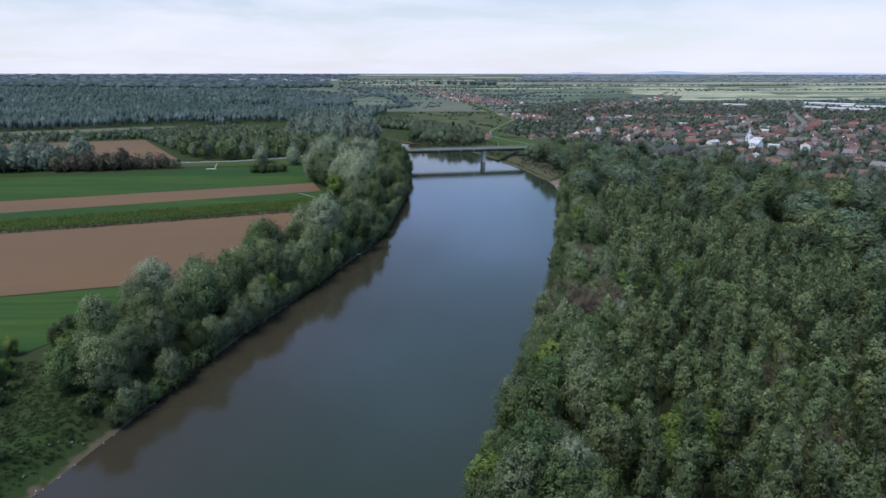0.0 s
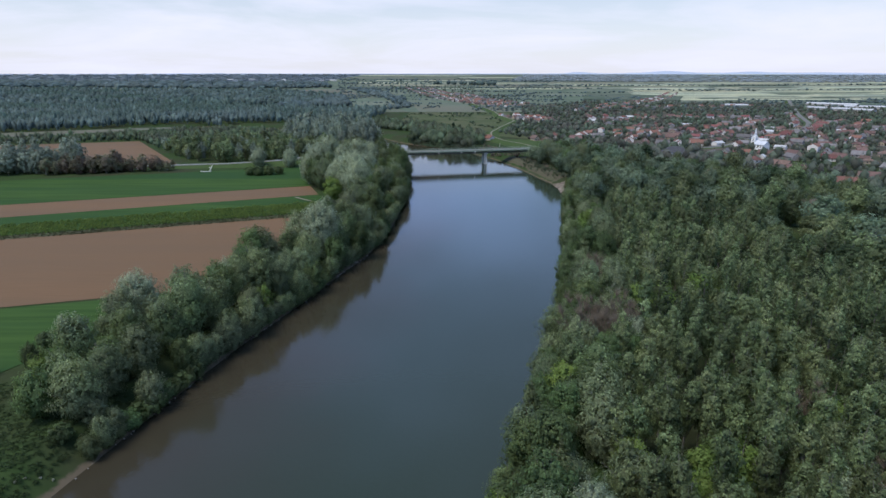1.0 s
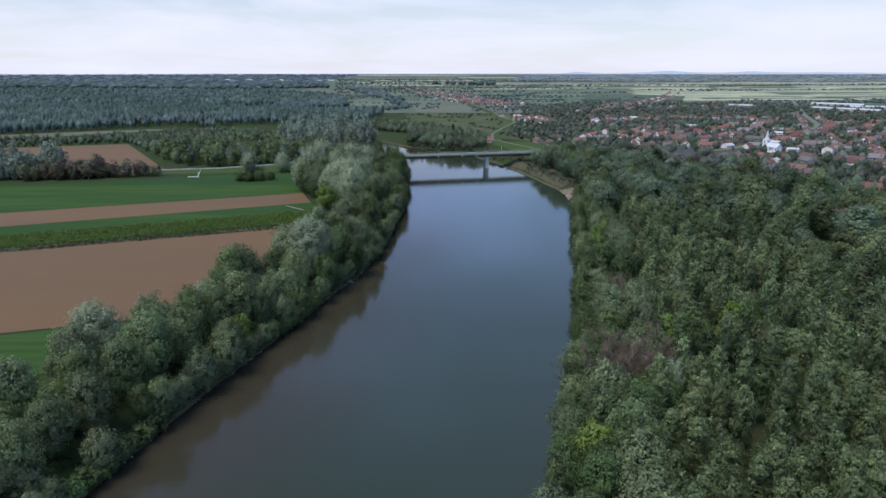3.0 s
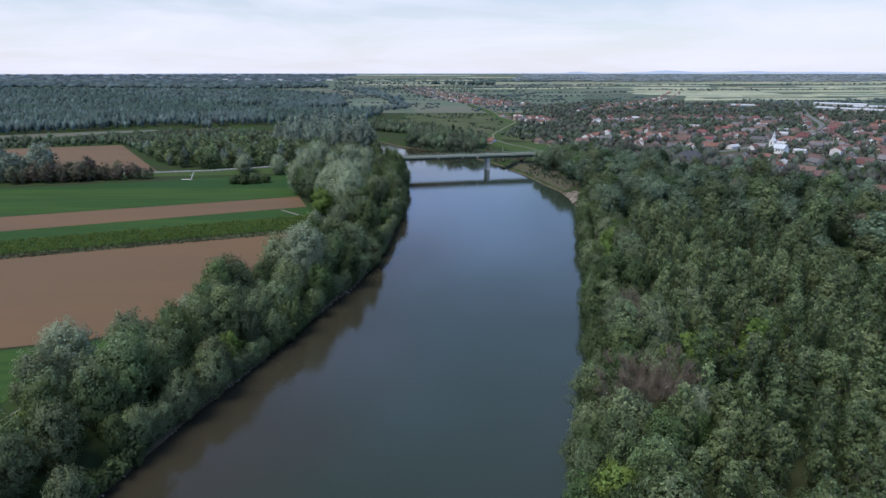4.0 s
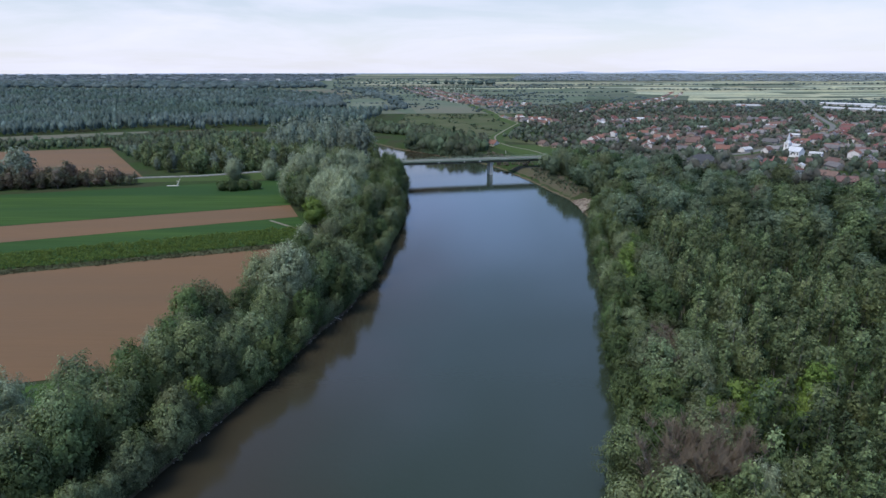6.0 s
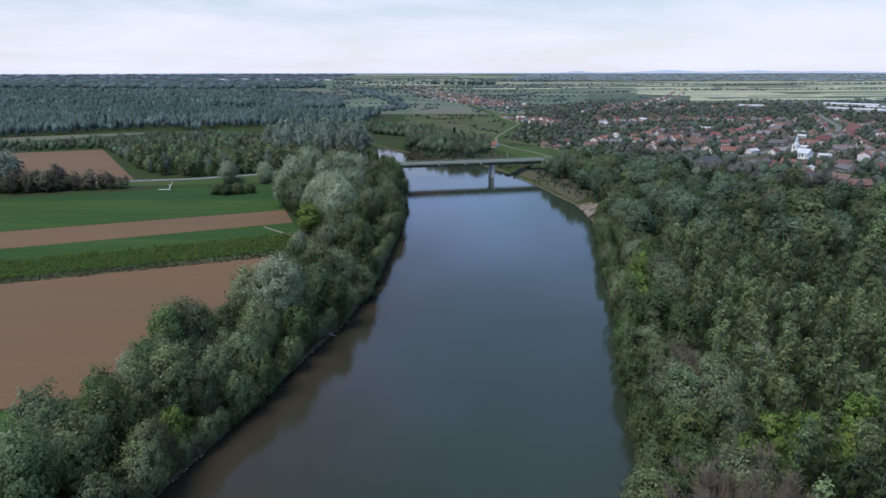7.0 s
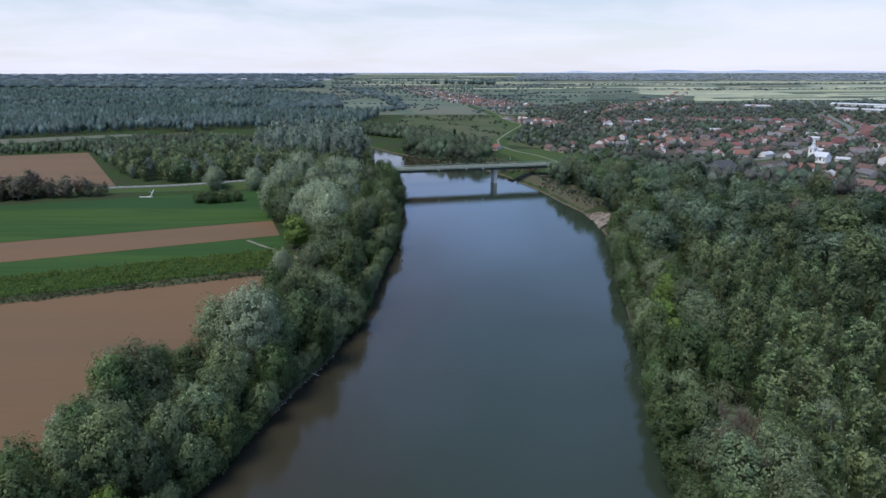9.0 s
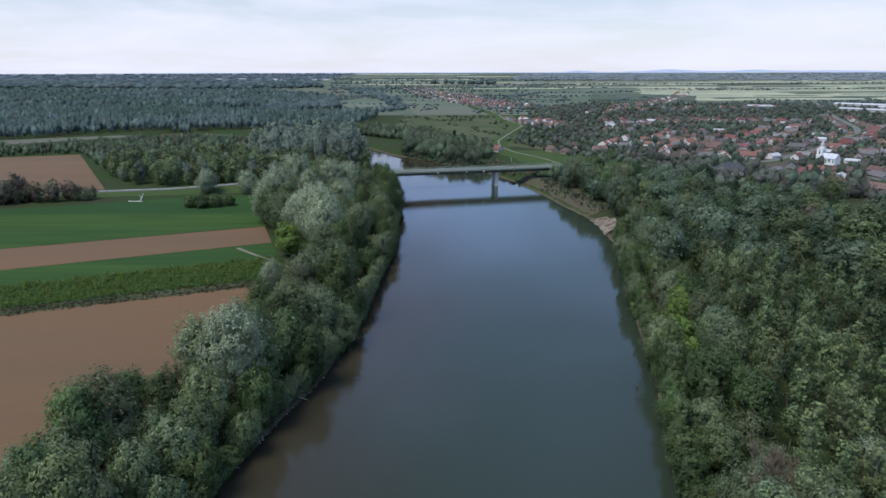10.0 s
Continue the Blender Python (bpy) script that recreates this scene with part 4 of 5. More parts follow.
FAR_TREE = [column_shape(360 + i, *q, 0, (5, 4), 0.7) for i, q in enumerate([(15, 2, 3.8, 38, 0.85, 0.4), (13, 2, 4.2, 38, 0.85, 0.45), (16, 3, 3.4, 38, 0.85, 0.35)])]
FAR_CLUMP = [column_shape(380 + i, *q, 0, (7, 4), 0.85) for i, q in enumerate([(14, 1, 9, 44, 1.7, 0.6), (12, 1, 10, 44, 1.7, 0.65), (15, 1, 8, 44, 1.7, 0.55)])]
GARDEN_TREE = [column_shape(395 + i, *q, 0, (5, 4), 0.72) for i, q in enumerate([(8, 0.6, 3.2, 26, 0.75, 0.45), (6.5, 0.5, 3.2, 26, 0.75, 0.5), (10, 0.8, 2.8, 26, 0.75, 0.4)])]
BUSH = wood_shapes(400, [(3.2, 0.1, 2.2, 12, 5, 0.5, 0.0, 0, 5, 0.6), (2.4, 0.1, 2.4, 12, 5, 0.5, 0.0, 0, 5, 0.6)])
WEED = wood_shapes(410, [(1.9, 0.05, 1.3, 8, 6, 0.2, 0.0, 0, 4, 0.7), (1.5, 0.05, 1.5, 8, 6, 0.2, 0.0, 0, 4, 0.7)])

E_SHORE = RIGHT_SHORE
EAST_WOOD = [(-2, 42), (85, 42), (150, 120), (222, 225), (232, 300), (205, 345), (185, 390), (165, 425), (140, 462), (112, 500), (84, 500), (68, 492), (68, 470), (74, 440), (81, 405), (81, 360)] + [(x + 3, y) for x, y in E_SHORE[15:3:-1]]


def choose(weights, seed):
    rng = np.random.default_rng(seed)
    names = list(weights)
    w = np.array([weights[k] for k in names], dtype=float)
    return lambda: (names[rng.choice(len(names), p=w / w.sum())], int(rng.integers(9)), float(rng.uniform(0.8, 1.2)))


def east_bank():
    """The poplar wood on the east bank and the mixed trees along its water."""
    pick = choose({"willow_tree": 3.5, "broadleaf_tree": 5, "poplar_tree": 1, "fresh_tree": 0.4}, 5)
    greys = [(47, 213, 0.95), (53, 207, 1.0), (45.5, 204, 0.8), (51, 198, 0.85), (42, 194, 0.8), (28, 90, 1.0), (22, 84, 1.05), (20, 95, 0.9), (28, 104, 0.9)]
    yellows = [(57, 256, 1.1), (60, 263, 1.1), (55, 247, 1.0), (63, 271, 1.0), (53, 239, 0.9)]
    for i, (x, y, sc) in enumerate(greys):
        tree("willow_tree", x, y, sc, (1, 3, 0)[i % 3], group="grey willows of the east bank", label="bushy grey-green willow at the water's edge", stretch=0.85)
    for i, (x, y, sc) in enumerate(yellows):
        tree("fresh_tree", x, y, sc, i, group="yellow-green trees of the east bank")
    named = np.array([q[:2] for q in greys + yellows])
    line = np.array(E_SHORE[3:16], dtype=float)
    s = np.concatenate([[0], np.cumsum(np.linalg.norm(np.diff(line, axis=0), axis=1))])
    for row, (off, step) in enumerate(((1.6, 5.2), (7.2, 6.2), (13.2, 6.4))):
        for q in np.arange(1 + 2.5 * row, s[-1], step):
            x, y = np.interp(q, s, line[:, 0]), np.interp(q, s, line[:, 1])
            kind, var, sc = pick()
            if (x + off - 37) ** 2 + (y - 148) ** 2 < 60 or np.min(np.hypot(named[:, 0] - x - off, named[:, 1] - y)) < 4.5:
                continue
            tree(kind, x + off + (q * 7.3 % 1) * 2 - 1, y - off * 0.25, sc * (0.85 if row == 0 else 1.0), var, group="trees along the east bank")
    # low willows and bushes that hide the east water's edge
    for q in np.arange(2, s[-1], 3.6):
        x, y = np.interp(q, s, line[:, 0]), np.interp(q, s, line[:, 1])
        r = (q * 5.3) % 1
        if r < 0.55:
            tree("willow_tree", x + 1.4 + 1.5 * r, y, 0.42 + 0.3 * r, int(q), group="low willows of the east bank", label="low grey-green willow bush hanging over the water")
        else:
            tree("shrub", x + 1.3, y, 0.8 + 0.4 * r, int(q), group="bushes of the east bank", label="low green bush at the water's edge")
    # brown half-bare trees and the fresh green group
    for x, y, sc in ((30, 146, 0.95), (34, 150, 1.05), (39, 153, 1.1), (44, 151, 1.0), (37, 146, 1.0), (42, 146, 0.95), (45, 186, 1.0), (48, 191, 0.9), (42, 181, 0.85), (63, 88, 0.9), (66, 113, 0.8)):
        tree("bare_tree", x, y, sc, int(x), group="half-bare trees")
    for i, (x, y, sc) in enumerate(((38, 141, 0.72), (34, 138, 0.7), (42, 136, 0.75), (37, 134, 0.7))):
        tree("broadleaf_tree", x, y, sc, i, group="trees along the east bank")
    for x, y, sc in ((35, 141, 1.1), (40, 142, 1.2), (45, 145, 1.2), (32, 143, 1.0), (48, 184, 1.0), (42, 187, 1.0), (38, 150, 1.1), (43, 155, 1.2)):
        tree("shrub", x, y, sc, int(x), group="bushes under the half-bare trees")
    fresh = [(50, 158), (55, 163), (58, 168), (62, 172), (52, 169), (66, 166), (47, 164), (60, 160), (70, 173), (41, 96), (45, 92), (39, 91), (76, 180)]
    for i, (x, y) in enumerate(fresh):
        tree("fresh_tree", x, y, 0.85 + 0.3 * (i * 0.37 % 1), i, group="fresh green trees")
    for i, (x, y, sc) in enumerate(((43.5, 140.6, 0.58), (45, 166.8, 0.6), (19.4, 80.6, 0.62), (56, 86.5, 0.62), (63, 193, 0.58), (60, 83, 0.55))):
        tree("silver_tree", x, y, sc, i, group="pale poplars of the east wood", stretch=1.25, label="pale grey-green poplar above the wood")
    special = np.array([(31, 147), (36, 149), (42, 149), (45, 186), (54, 163), (58, 167), (66, 170), (42, 93)], dtype=float)
    d_shore = lambda p: line_distance(E_SHORE, p)
    clear = lambda p: (d_shore(p) > 16.5) & (np.min(np.linalg.norm(p[:, None] - special[None], axis=2), axis=1) > 4.6)
    pts = scatter(EAST_WOOD, 5.0, 11, clear)
    planted_part = lambda p, m=0.0: (p[:, 1] < 290 - m) & (p[:, 0] < np.interp(p[:, 1], [0, 160, 190, 212, 246, 290], [140, 131, 128, 122, 118, 110]) - m)
    plant = pts[planted_part(pts, 3)]
    near = (plant[:, 1] < 142) & (plant[:, 0] < 92 - 0.1 * plant[:, 1])
    pick = choose({"poplar_tree": 1}, 8)
    more = choose({"willow_tree": 1, "fresh_tree": 2.5, "broadleaf_tree": 3}, 9)
    rng = np.random.default_rng(4)
    for x, y in plant[near]:
        kind, var, sc = pick()
        sc = 0.5 + 0.5 * sc
        if rng.uniform() < 0.09:
            kind, var, sc = more()
            sc *= 0.75
        tree(kind, x, y, sc, var, group="poplars of the east wood")
    rest = plant[~near]
    odd = rng.uniform(size=len(rest)) < 0.1
    planted("poplar_wood", rest[~odd], POPLAR_MID, M_POPLAR_FAR, "dense plantation of slender grey-green poplars", "wood", 21, 0.82, 1.16)
    planted("poplar_wood", rest[odd], POPLAR_MID, M_GREEN_FAR, "darker green trees scattered through the plantation", "wood", 22, 0.75, 1.0, 1.2)
    mixed = scatter(EAST_WOOD, 12.2, 12, lambda p: (d_shore(p) > 6) & ~planted_part(p))
    part_of = np.random.default_rng(3).uniform(size=len(mixed))
    planted("mixed_wood", mixed[part_of < 0.4], BROAD_MID, M_POPLAR_FAR, "old mixed riverside wood of grey-green trees", "wood", 23, 0.7, 1.25, 1.22)
    planted("mixed_wood", mixed[(part_of >= 0.68) & (part_of < 0.965)], BROAD_MID, M_GREEN_FAR, "old mixed riverside wood of dark green trees", "wood", 24, 0.6, 1.1, 1.3)
    planted("mixed_wood", mixed[(part_of >= 0.4) & (part_of < 0.68)], BROAD_MID, M_PALE, "pale poplars in the riverside wood", "wood", 26, 0.85, 1.3, 1.2)
    planted("mixed_wood", mixed[part_of >= 0.965], BROAD_MID, M_RUSSET, "russet trees in the riverside wood", "wood", 25, 0.7, 0.95, 1.25)


def west_bank():
    """The belt of willows and poplars on the west bank."""
    pick = choose({"willow_tree": 7, "broadleaf_tree": 3, "fresh_tree": 0.4}, 31)
    belt = [(-66, 112), (-61, 129), (-54, 160), (-42, 200), (-35, 228), (-30, 243), (-26, 268), (-23, 298), (-21, 352), (-22, 420), (-27, 466), (-70, 462),
            (-88, 448), (-90, 420), (-84, 385), (-72, 364), (-60, 352), (-48, 325), (-42, 290), (-48, 255), (-57, 225), (-66, 195), (-74, 165), (-84, 146), (-90, 130), (-84, 114)]
    named = np.array([(-80, 161), (-44, 226), (-62.5, 219), (-54.5, 292), (-68, 194), (-57, 330), (-59, 334)], dtype=float)
    apart = lambda p: (np.min(np.linalg.norm(p[:, None] - named[None], axis=2), axis=1) > 5.5) & (line_distance(CORNER_PATH, p) > 5.5) & (np.hypot(p[:, 0] + 58, p[:, 1] - 334) > 9)
    spots = np.vstack([scatter(belt, 7.5, 33, lambda p: apart(p) & (p[:, 1] < 295)), scatter(belt, 9.6, 34, lambda p: apart(p) & (p[:, 1] >= 295))])
    for x, y in spots:
        kind, var, sc = pick()
        near = line_distance(LEFT_SHORE, np.array([(x, y)]))[0]
        sc *= 0.9 if near < 5.5 else 1.12
        sc *= 0.82 if y < 150 else 1.0
        if y > 330 and x < -45:
            sc *= 1.12
            if (x * 3.1 + y * 1.7) % 1 < 0.22:
                kind = "silver_tree"
        tree(kind, x, y, sc, var, group="trees along the west bank")
    # low willows and bushes overhanging the water
    line = np.array(LEFT_SHORE[5:16], dtype=float)
    s = np.concatenate([[0], np.cumsum(np.linalg.norm(np.diff(line, axis=0), axis=1))])
    for q in np.arange(3, s[-1], 3.5):
        x, y = np.interp(q, s, line[:, 0]), np.interp(q, s, line[:, 1])
        r = (q * 3.7) % 1
        if r < 0.6:
            tree("willow_tree", x - 0.8 - 2 * r, y, 0.46 + 0.35 * r, int(q), group="low willows at the water", label="low grey-green willow bush hanging over the water")
        else:
            tree("shrub", x - 1.2, y, 0.9 + 0.5 * r, int(q), group="bushes at the water")
    for i, (x, y, sc) in enumerate(((-98, 124, 0.5), (-102, 129, 0.45), (-95, 118, 0.5), (-104, 136, 0.55), (-108, 128, 0.5), (-93, 137, 0.55), (-88, 143, 0.6), (-112, 140, 0.45))):
        tree("fresh_tree" if i % 3 == 0 else "broadleaf_tree", x, y, sc, i, group="young trees on the west bank", label="slim young green tree on the rough bank")
    for i, (x, y, sc) in enumerate(((-27, 404, 1.15), (-31, 414, 1.3), (-28, 424, 1.2), (-35, 430, 1.3), (-31, 440, 1.2))):
        tree("broadleaf_tree", x, y, sc, 2, turn=i * 1.3, stretch=1.1, group="tall dark trees at the bridge")
    tree("silver_tree", -80, 161, 0.98, 0)
    tree("silver_tree", -45, 228, 1.2, 0, stretch=1.02)
    tree("silver_tree", -54.5, 292, 0.72, 1, label="pale silvery poplar at the field corner")
    tree("silver_tree", -68, 194, 0.7, 1, label="pale silvery poplar beside the ploughed field")
    tree("broadleaf_tree", -62.5, 219, 0.95, 1, stretch=1.08, label="round dark green tree at the edge of the ploughed field")
    tree("fresh_tree", -58, 331, 1.5, 0, stretch=0.82, label="round bright green tree at the field corner")
    for x, y, sc in ((-79, 94, 1.0), (-82, 88, 0.9), (-80, 84, 1.1), (-72, 112, 1.0), (-67, 118, 0.8), (-92, 113, 1.0), (-104, 130, 1.2), (-100, 152, 1.0), (-90, 160, 1.0), (-97, 145, 1.1)):
        tree("shrub", x, y, sc, int(-x), group="bushes on the west bank")
    for x, y in ((-72, 100.3), (-71.2, 101.8), (-67.8, 103.6), (-71.9, 92.5), (-74.8, 96.7), (-69.5, 103)):
        tree("blossom_shrub", x - 1.5, y, 0.22 + 0.22 * ((x * 7.1) % 1), 0, group="blossoming shrubs")
    # bushes and pale trees by the road
    for x, y, sc in ((-122, 416, 1.7), (-116, 418, 1.6), (-128, 417, 1.5), (-110, 421, 1.4), (-125, 421, 1.6), (-118, 423, 1.5)):
        tree("shrub", x, y, sc, int(-x), group="bushes by the road", label="dense dark green bush at the field edge")
    tree("silver_tree", -133, 453, 1.15, 1, stretch=0.8, label="small pale silvery tree beside the road")
    tree("silver_tree", -110, 452, 1.1, 1, turn=2.0, stretch=0.8, label="small pale silvery tree beside the road")
    planted("grass_tufts", scatter([(-118, 78), (-66, 78), (-70, 100), (-63, 118), (-66, 128), (-108, 134)], 1.25, 43, lambda p: line_distance(LEFT_SHORE, p) > 3), WEED, M_TUFT, "rough dark green grass on the west bank", "grass", 44, 0.12, 0.38, 2.2)
    verge = scatter([(-250, 227.5), (-52, 300), (-53, 308), (-250, 235.5)], 1.35, 47)
    planted("verge_weeds", verge, WEED, M_VERGE, "low brownish green weeds along the field edge", "weeds", 45, 0.2, 0.6, 1.3)
    weeds = scatter([(-250, 234), (-53, 307), (-62, 330), (-250, 256)], 1.5, 41)
    planted("weed_strip", weeds, WEED, M_WEED, "rows of tall leafy green weeds", "weeds", 42, 0.45, 1.15)


east_bank()
west_bank()
tree("conifer_tree", 11.6, 684, 1.6)
tree("conifer_tree", 79, 673, 1.0)

# woods farther off
planted("mixed_wood", scatter([(-400, 398), (-262, 420), (-240, 430), (-262, 446), (-400, 430)], 6.5, 51), BROAD_FAR, M_GROVE, "grove of grey-green poplars behind the field", "wood", 52, 1.05, 1.45, 1.05)
planted("thicket", scatter([(-264, 416), (-190, 432), (-188, 446), (-264, 446)], 5.0, 53), BROAD_FAR, M_RUSSET, "reddish brown thicket by the road", "thicket", 54, 0.4, 0.95, 1.4)
WOOD_BEHIND = [(-188, 474), (-80, 488), (-52, 556), (-68, 594), (-100, 655), (-176, 727), (-240, 760), (-300, 720), (-395, 665), (-308, 640), (-290, 612)]
p = scatter(WOOD_BEHIND, 6.5, 55)
front = p[:, 1] < 575 + 0.1 * p[:, 0]
grove = inside([(-135, 555), (-62, 530), (-60, 590), (-90, 640), (-135, 620)], p)
planted("mixed_wood", scatter([(-140, 550), (-62, 528), (-58, 588), (-90, 645), (-140, 625)], 8.5, 48), BROAD_FAR, M_GROVE, "tall silvery poplars by the river bend", "wood", 50, 1.45, 1.9, 0.68)
chance = np.random.default_rng(15).uniform(size=len(p))
planted("mixed_wood", p[front & ~grove & (chance < 0.7)], BROAD_FAR, M_POPLAR_FAR, "wood of grey-green trees behind the road", "wood", 56, 0.7, 1.15)
planted("mixed_wood", p[front & ~grove & (chance > 0.82)], BROAD_FAR, M_GROVE, "pale poplars in the wood behind the road", "wood", 46, 0.6, 1.1, 0.9)
low = p[:, 0] < -150
planted("mixed_wood", p[~front & ~grove & ~low], FAR_TREE, M_BEND, "far side of a green riverside wood", "wood", 57, 0.6, 0.95)
planted("bushes", p[~front & ~grove & low], GARDEN_TREE, M_BEND, "low green scrub behind the wood", "bushes", 49, 0.45, 0.9, 1.2)
planted("hedgerow", scatter([(-560, 545), (-305, 628), (-300, 640), (-420, 668), (-600, 580)], 7.5, 72), GARDEN_TREE, M_BEND, "dark hedge between field and clearing", "hedge", 73, 0.5, 0.9)
planted("mixed_wood", scatter([(28, 568), (40, 605), (38, 640), (0, 690), (-50, 790), (-100, 830), (-150, 800), (-80, 712), (-45, 655), (-4, 602)], 5.2, 58, lambda p: (p[:, 0] > -32) | (shore(p) > 42)), GARDEN_TREE, M_BEND, "green wood along the outer river bend", "wood", 59, 0.8, 1.5, 1.2)
planted("bushes", scatter([(-60, 800), (60, 700), (80, 860), (90, 1060), (-55, 1070)], 9, 74, lambda p: np.array([noise.noise((x * 0.03, y * 0.02, 2)) > 0.05 for x, y in p])), BUSH, M_BEND, "scattered bushes on the rough pasture", "bushes", 75, 0.25, 1.1, 1.5)
planted("poplar_wood", scatter([(-900, 560), (-640, 620), (-440, 738), (-345, 832), (-250, 845), (-110, 850), (-90, 1050), (-165, 1072), (-480, 1180), (-1050, 1220)], 8.4, 60), FAR_TREE, M_HAZE_WOOD, "wide plantation of green poplars with haze blue painted in", "wood", 61, 0.6, 1.05, 1.0)
planted("poplar_wood", scatter([(-1050, 1270), (-480, 1200), (-260, 1240), (-250, 1620), (-480, 1880), (-1500, 1850)], 15, 62), FAR_TREE, M_HAZE_WOOD, "far forest of green trees tinted with haze blue", "wood", 63, 0.7, 1.15, 1.6)
planted("poplar_wood", scatter([(-300, 1150), (-180, 1240), (-250, 1600), (-330, 1500)], 14, 76), FAR_CLUMP, M_HAZE_DARK, "dark wood beside far fields", "wood", 77, 0.7, 1.0)
planted("poplar_wood", scatter([(-130, 1100), (-85, 1215), (-140, 1560), (-320, 2150), (-230, 2100), (-100, 1540), (-60, 1200)], 16, 78), FAR_CLUMP, M_HAZE_DARK, "dark tree belt beside far fields", "wood", 79, 0.4, 0.8)
planted("poplar_wood", scatter([(-1600, 2050), (-620, 2080), (-380, 2200), (-500, 2550), (-2000, 2550)], 32, 64), FAR_CLUMP, M_HAZE_DARK, "far dark forest on the plain", "wood", 65, 0.7, 1.2, 1.6)
planted("poplar_wood", scatter([(-3000, 2600), (-520, 2600), (-600, 4700), (-4000, 4500)], 62, 66), FAR_CLUMP, M_HAZE_HORIZON, "distant forest at the horizon with haze painted into its colour", "wood", 67, 0.25, 0.45, 5.0)


def hedge_lines():
    """Rows and short belts of trees between the fields of the far plain."""
    rng = np.random.default_rng(29)
    rows = []
    y = 1120.0
    while y < 3400:
        x = -0.16 * y
        while x < 0.8 * y:
            long = rng.uniform(0.05, 0.22) * y
            g = rng.normal(-0.1, 0.12) if rng.uniform() < 0.75 else rng.normal(1.3, 0.2)
            step = 5 + y / 320
            k = int(long / step)
            if rng.uniform() < (0.8 if x < 0.14 * y or y < 1500 else 0.06) and k > 2:
                q = np.arange(k) * step
                line = np.column_stack([x + q * math.cos(g), y + q * math.sin(g)])
                for _ in range(1 + int(rng.uniform() < 0.4)):
                    rows.append(line + rng.normal(0, step * 0.45, line.shape))
            x += long * rng.uniform(0.8, 1.4)
        y += rng.uniform(0.022, 0.05) * y
    p = np.vstack(rows)
    lane = np.abs(p[:, 0] - 25) > 30
    for a, b, tall in ((0, 1700, 0.55), (1700, 2500, 0.75), (2500, 9000, 0.95)):
        planted("hedgerow", p[(p[:, 1] >= a) & (p[:, 1] < b) & lane], GARDEN_TREE, M_HAZE_DARK, "rows of trees between the far fields", "hedge", int(100 + a), 0.4 * tall, 0.9 * tall, 3.0)


hedge_lines()
planted("poplar_wood", scatter([(320, 2950), (3000, 2100), (3800, 2900), (3400, 3400), (600, 4600)], 46, 70), FAR_CLUMP, M_HAZE_EAST, "distant forest at the horizon with haze painted into its colour", "wood", 71, 0.2, 0.4, 6.0)
planted("hedgerow", scatter([(600, 2000), (1700, 1750), (1720, 1775), (610, 2030)], 15, 90), GARDEN_TREE, M_HAZE_DARK, "far hedgerow between pale fields", "hedge", 91, 0.3, 0.6, 3.2)
planted("hedgerow", scatter([(420, 2330), (1600, 2200), (1600, 2235), (420, 2370)], 18, 92), GARDEN_TREE, M_HAZE_DARK, "far hedgerow between pale fields", "hedge", 93, 0.4, 0.7, 3.2)
for i, (x, y, sc) in enumerate(((79, 492, 1.2), (82, 481, 1.35), (79, 470, 1.2), (84, 462, 1.4), (83, 450, 1.25), (87, 441, 1.4), (85, 430, 1.2), (86, 419, 1.35), (84, 409, 1.25), (86, 399, 1.3), (83, 389, 1.1), (85, 379, 1.2), (90, 472, 1.4), (92, 452, 1.3), (93, 430, 1.4))):
    tree("willow_tree" if i % 3 else "broadleaf_tree", x, y, sc, i, group="tall trees by the bridge")
planted("bushes", scatter([(60, 498), (60, 470), (67, 440), (74, 408), (84, 405), (80, 440), (74, 470), (74, 496)], 2.1, 94), BUSH, M_BEND, "low weedy bushes on the brown bank", "bushes", 95, 0.15, 0.6)
bend = scatter([(40, 560), (-4, 620), (-40, 672), (-76, 720), (-84, 700), (-50, 645), (-6, 590), (24, 555)], 2.4, 98, lambda p: (shore(p) > 0.3) & (shore(p) < 9) & (p[:, 0] > -34))
planted("bushes", bend, BUSH, M_BEND, "low bushes along the outer river bend", "bushes", 99, 0.5, 1.3, 1.1)
planted("bushes", scatter([(30, 560), (46, 520), (60, 505), (66, 520), (50, 560), (38, 590)], 4.0, 96), BUSH, M_RUSSET, "dry bushes on the slope beyond the bridge", "bushes", 97, 0.4, 1.0)


def guard_rail():
    """Steel guard rail along the ramp of the road."""
    ob = tagged(new("guard_rail"), "pale steel guard rail beside the road", "guard rail")
    a = np.array([(-215, 449.5), (-157, 456.2), (-120, 462.2), (-79, 471)], dtype=float)
    z = [5.0, 5.6, 7.2, 10.95]
    s = np.concatenate([[0], np.cumsum(np.linalg.norm(np.diff(a, axis=0), axis=1))])
    post = None
    for i in range(3):
        p, q = Vector((*a[i], z[i] + 0.62)), Vector((*a[i + 1], z[i + 1] + 0.62))
        d = q - p
        rail = part("rail", boxes(((0, -0.04, 0), (d.length, 0.04, 0.32))), M_CONC, ob)
        rail.matrix_world = Matrix.Translation(p) @ d.to_track_quat("X", "Z").to_matrix().to_4x4()
    for k in np.arange(0, s[-1], 4.0):
        x, y, h = np.interp(k, s, a[:, 0]), np.interp(k, s, a[:, 1]), np.interp(k, s, z)
        q = part("post", post if post else boxes(((-0.07, -0.07, -0.4), (0.07, 0.07, 0.95))), M_CONC, ob)
        post = q.data
        q.location = (x, y + 0.12, h)


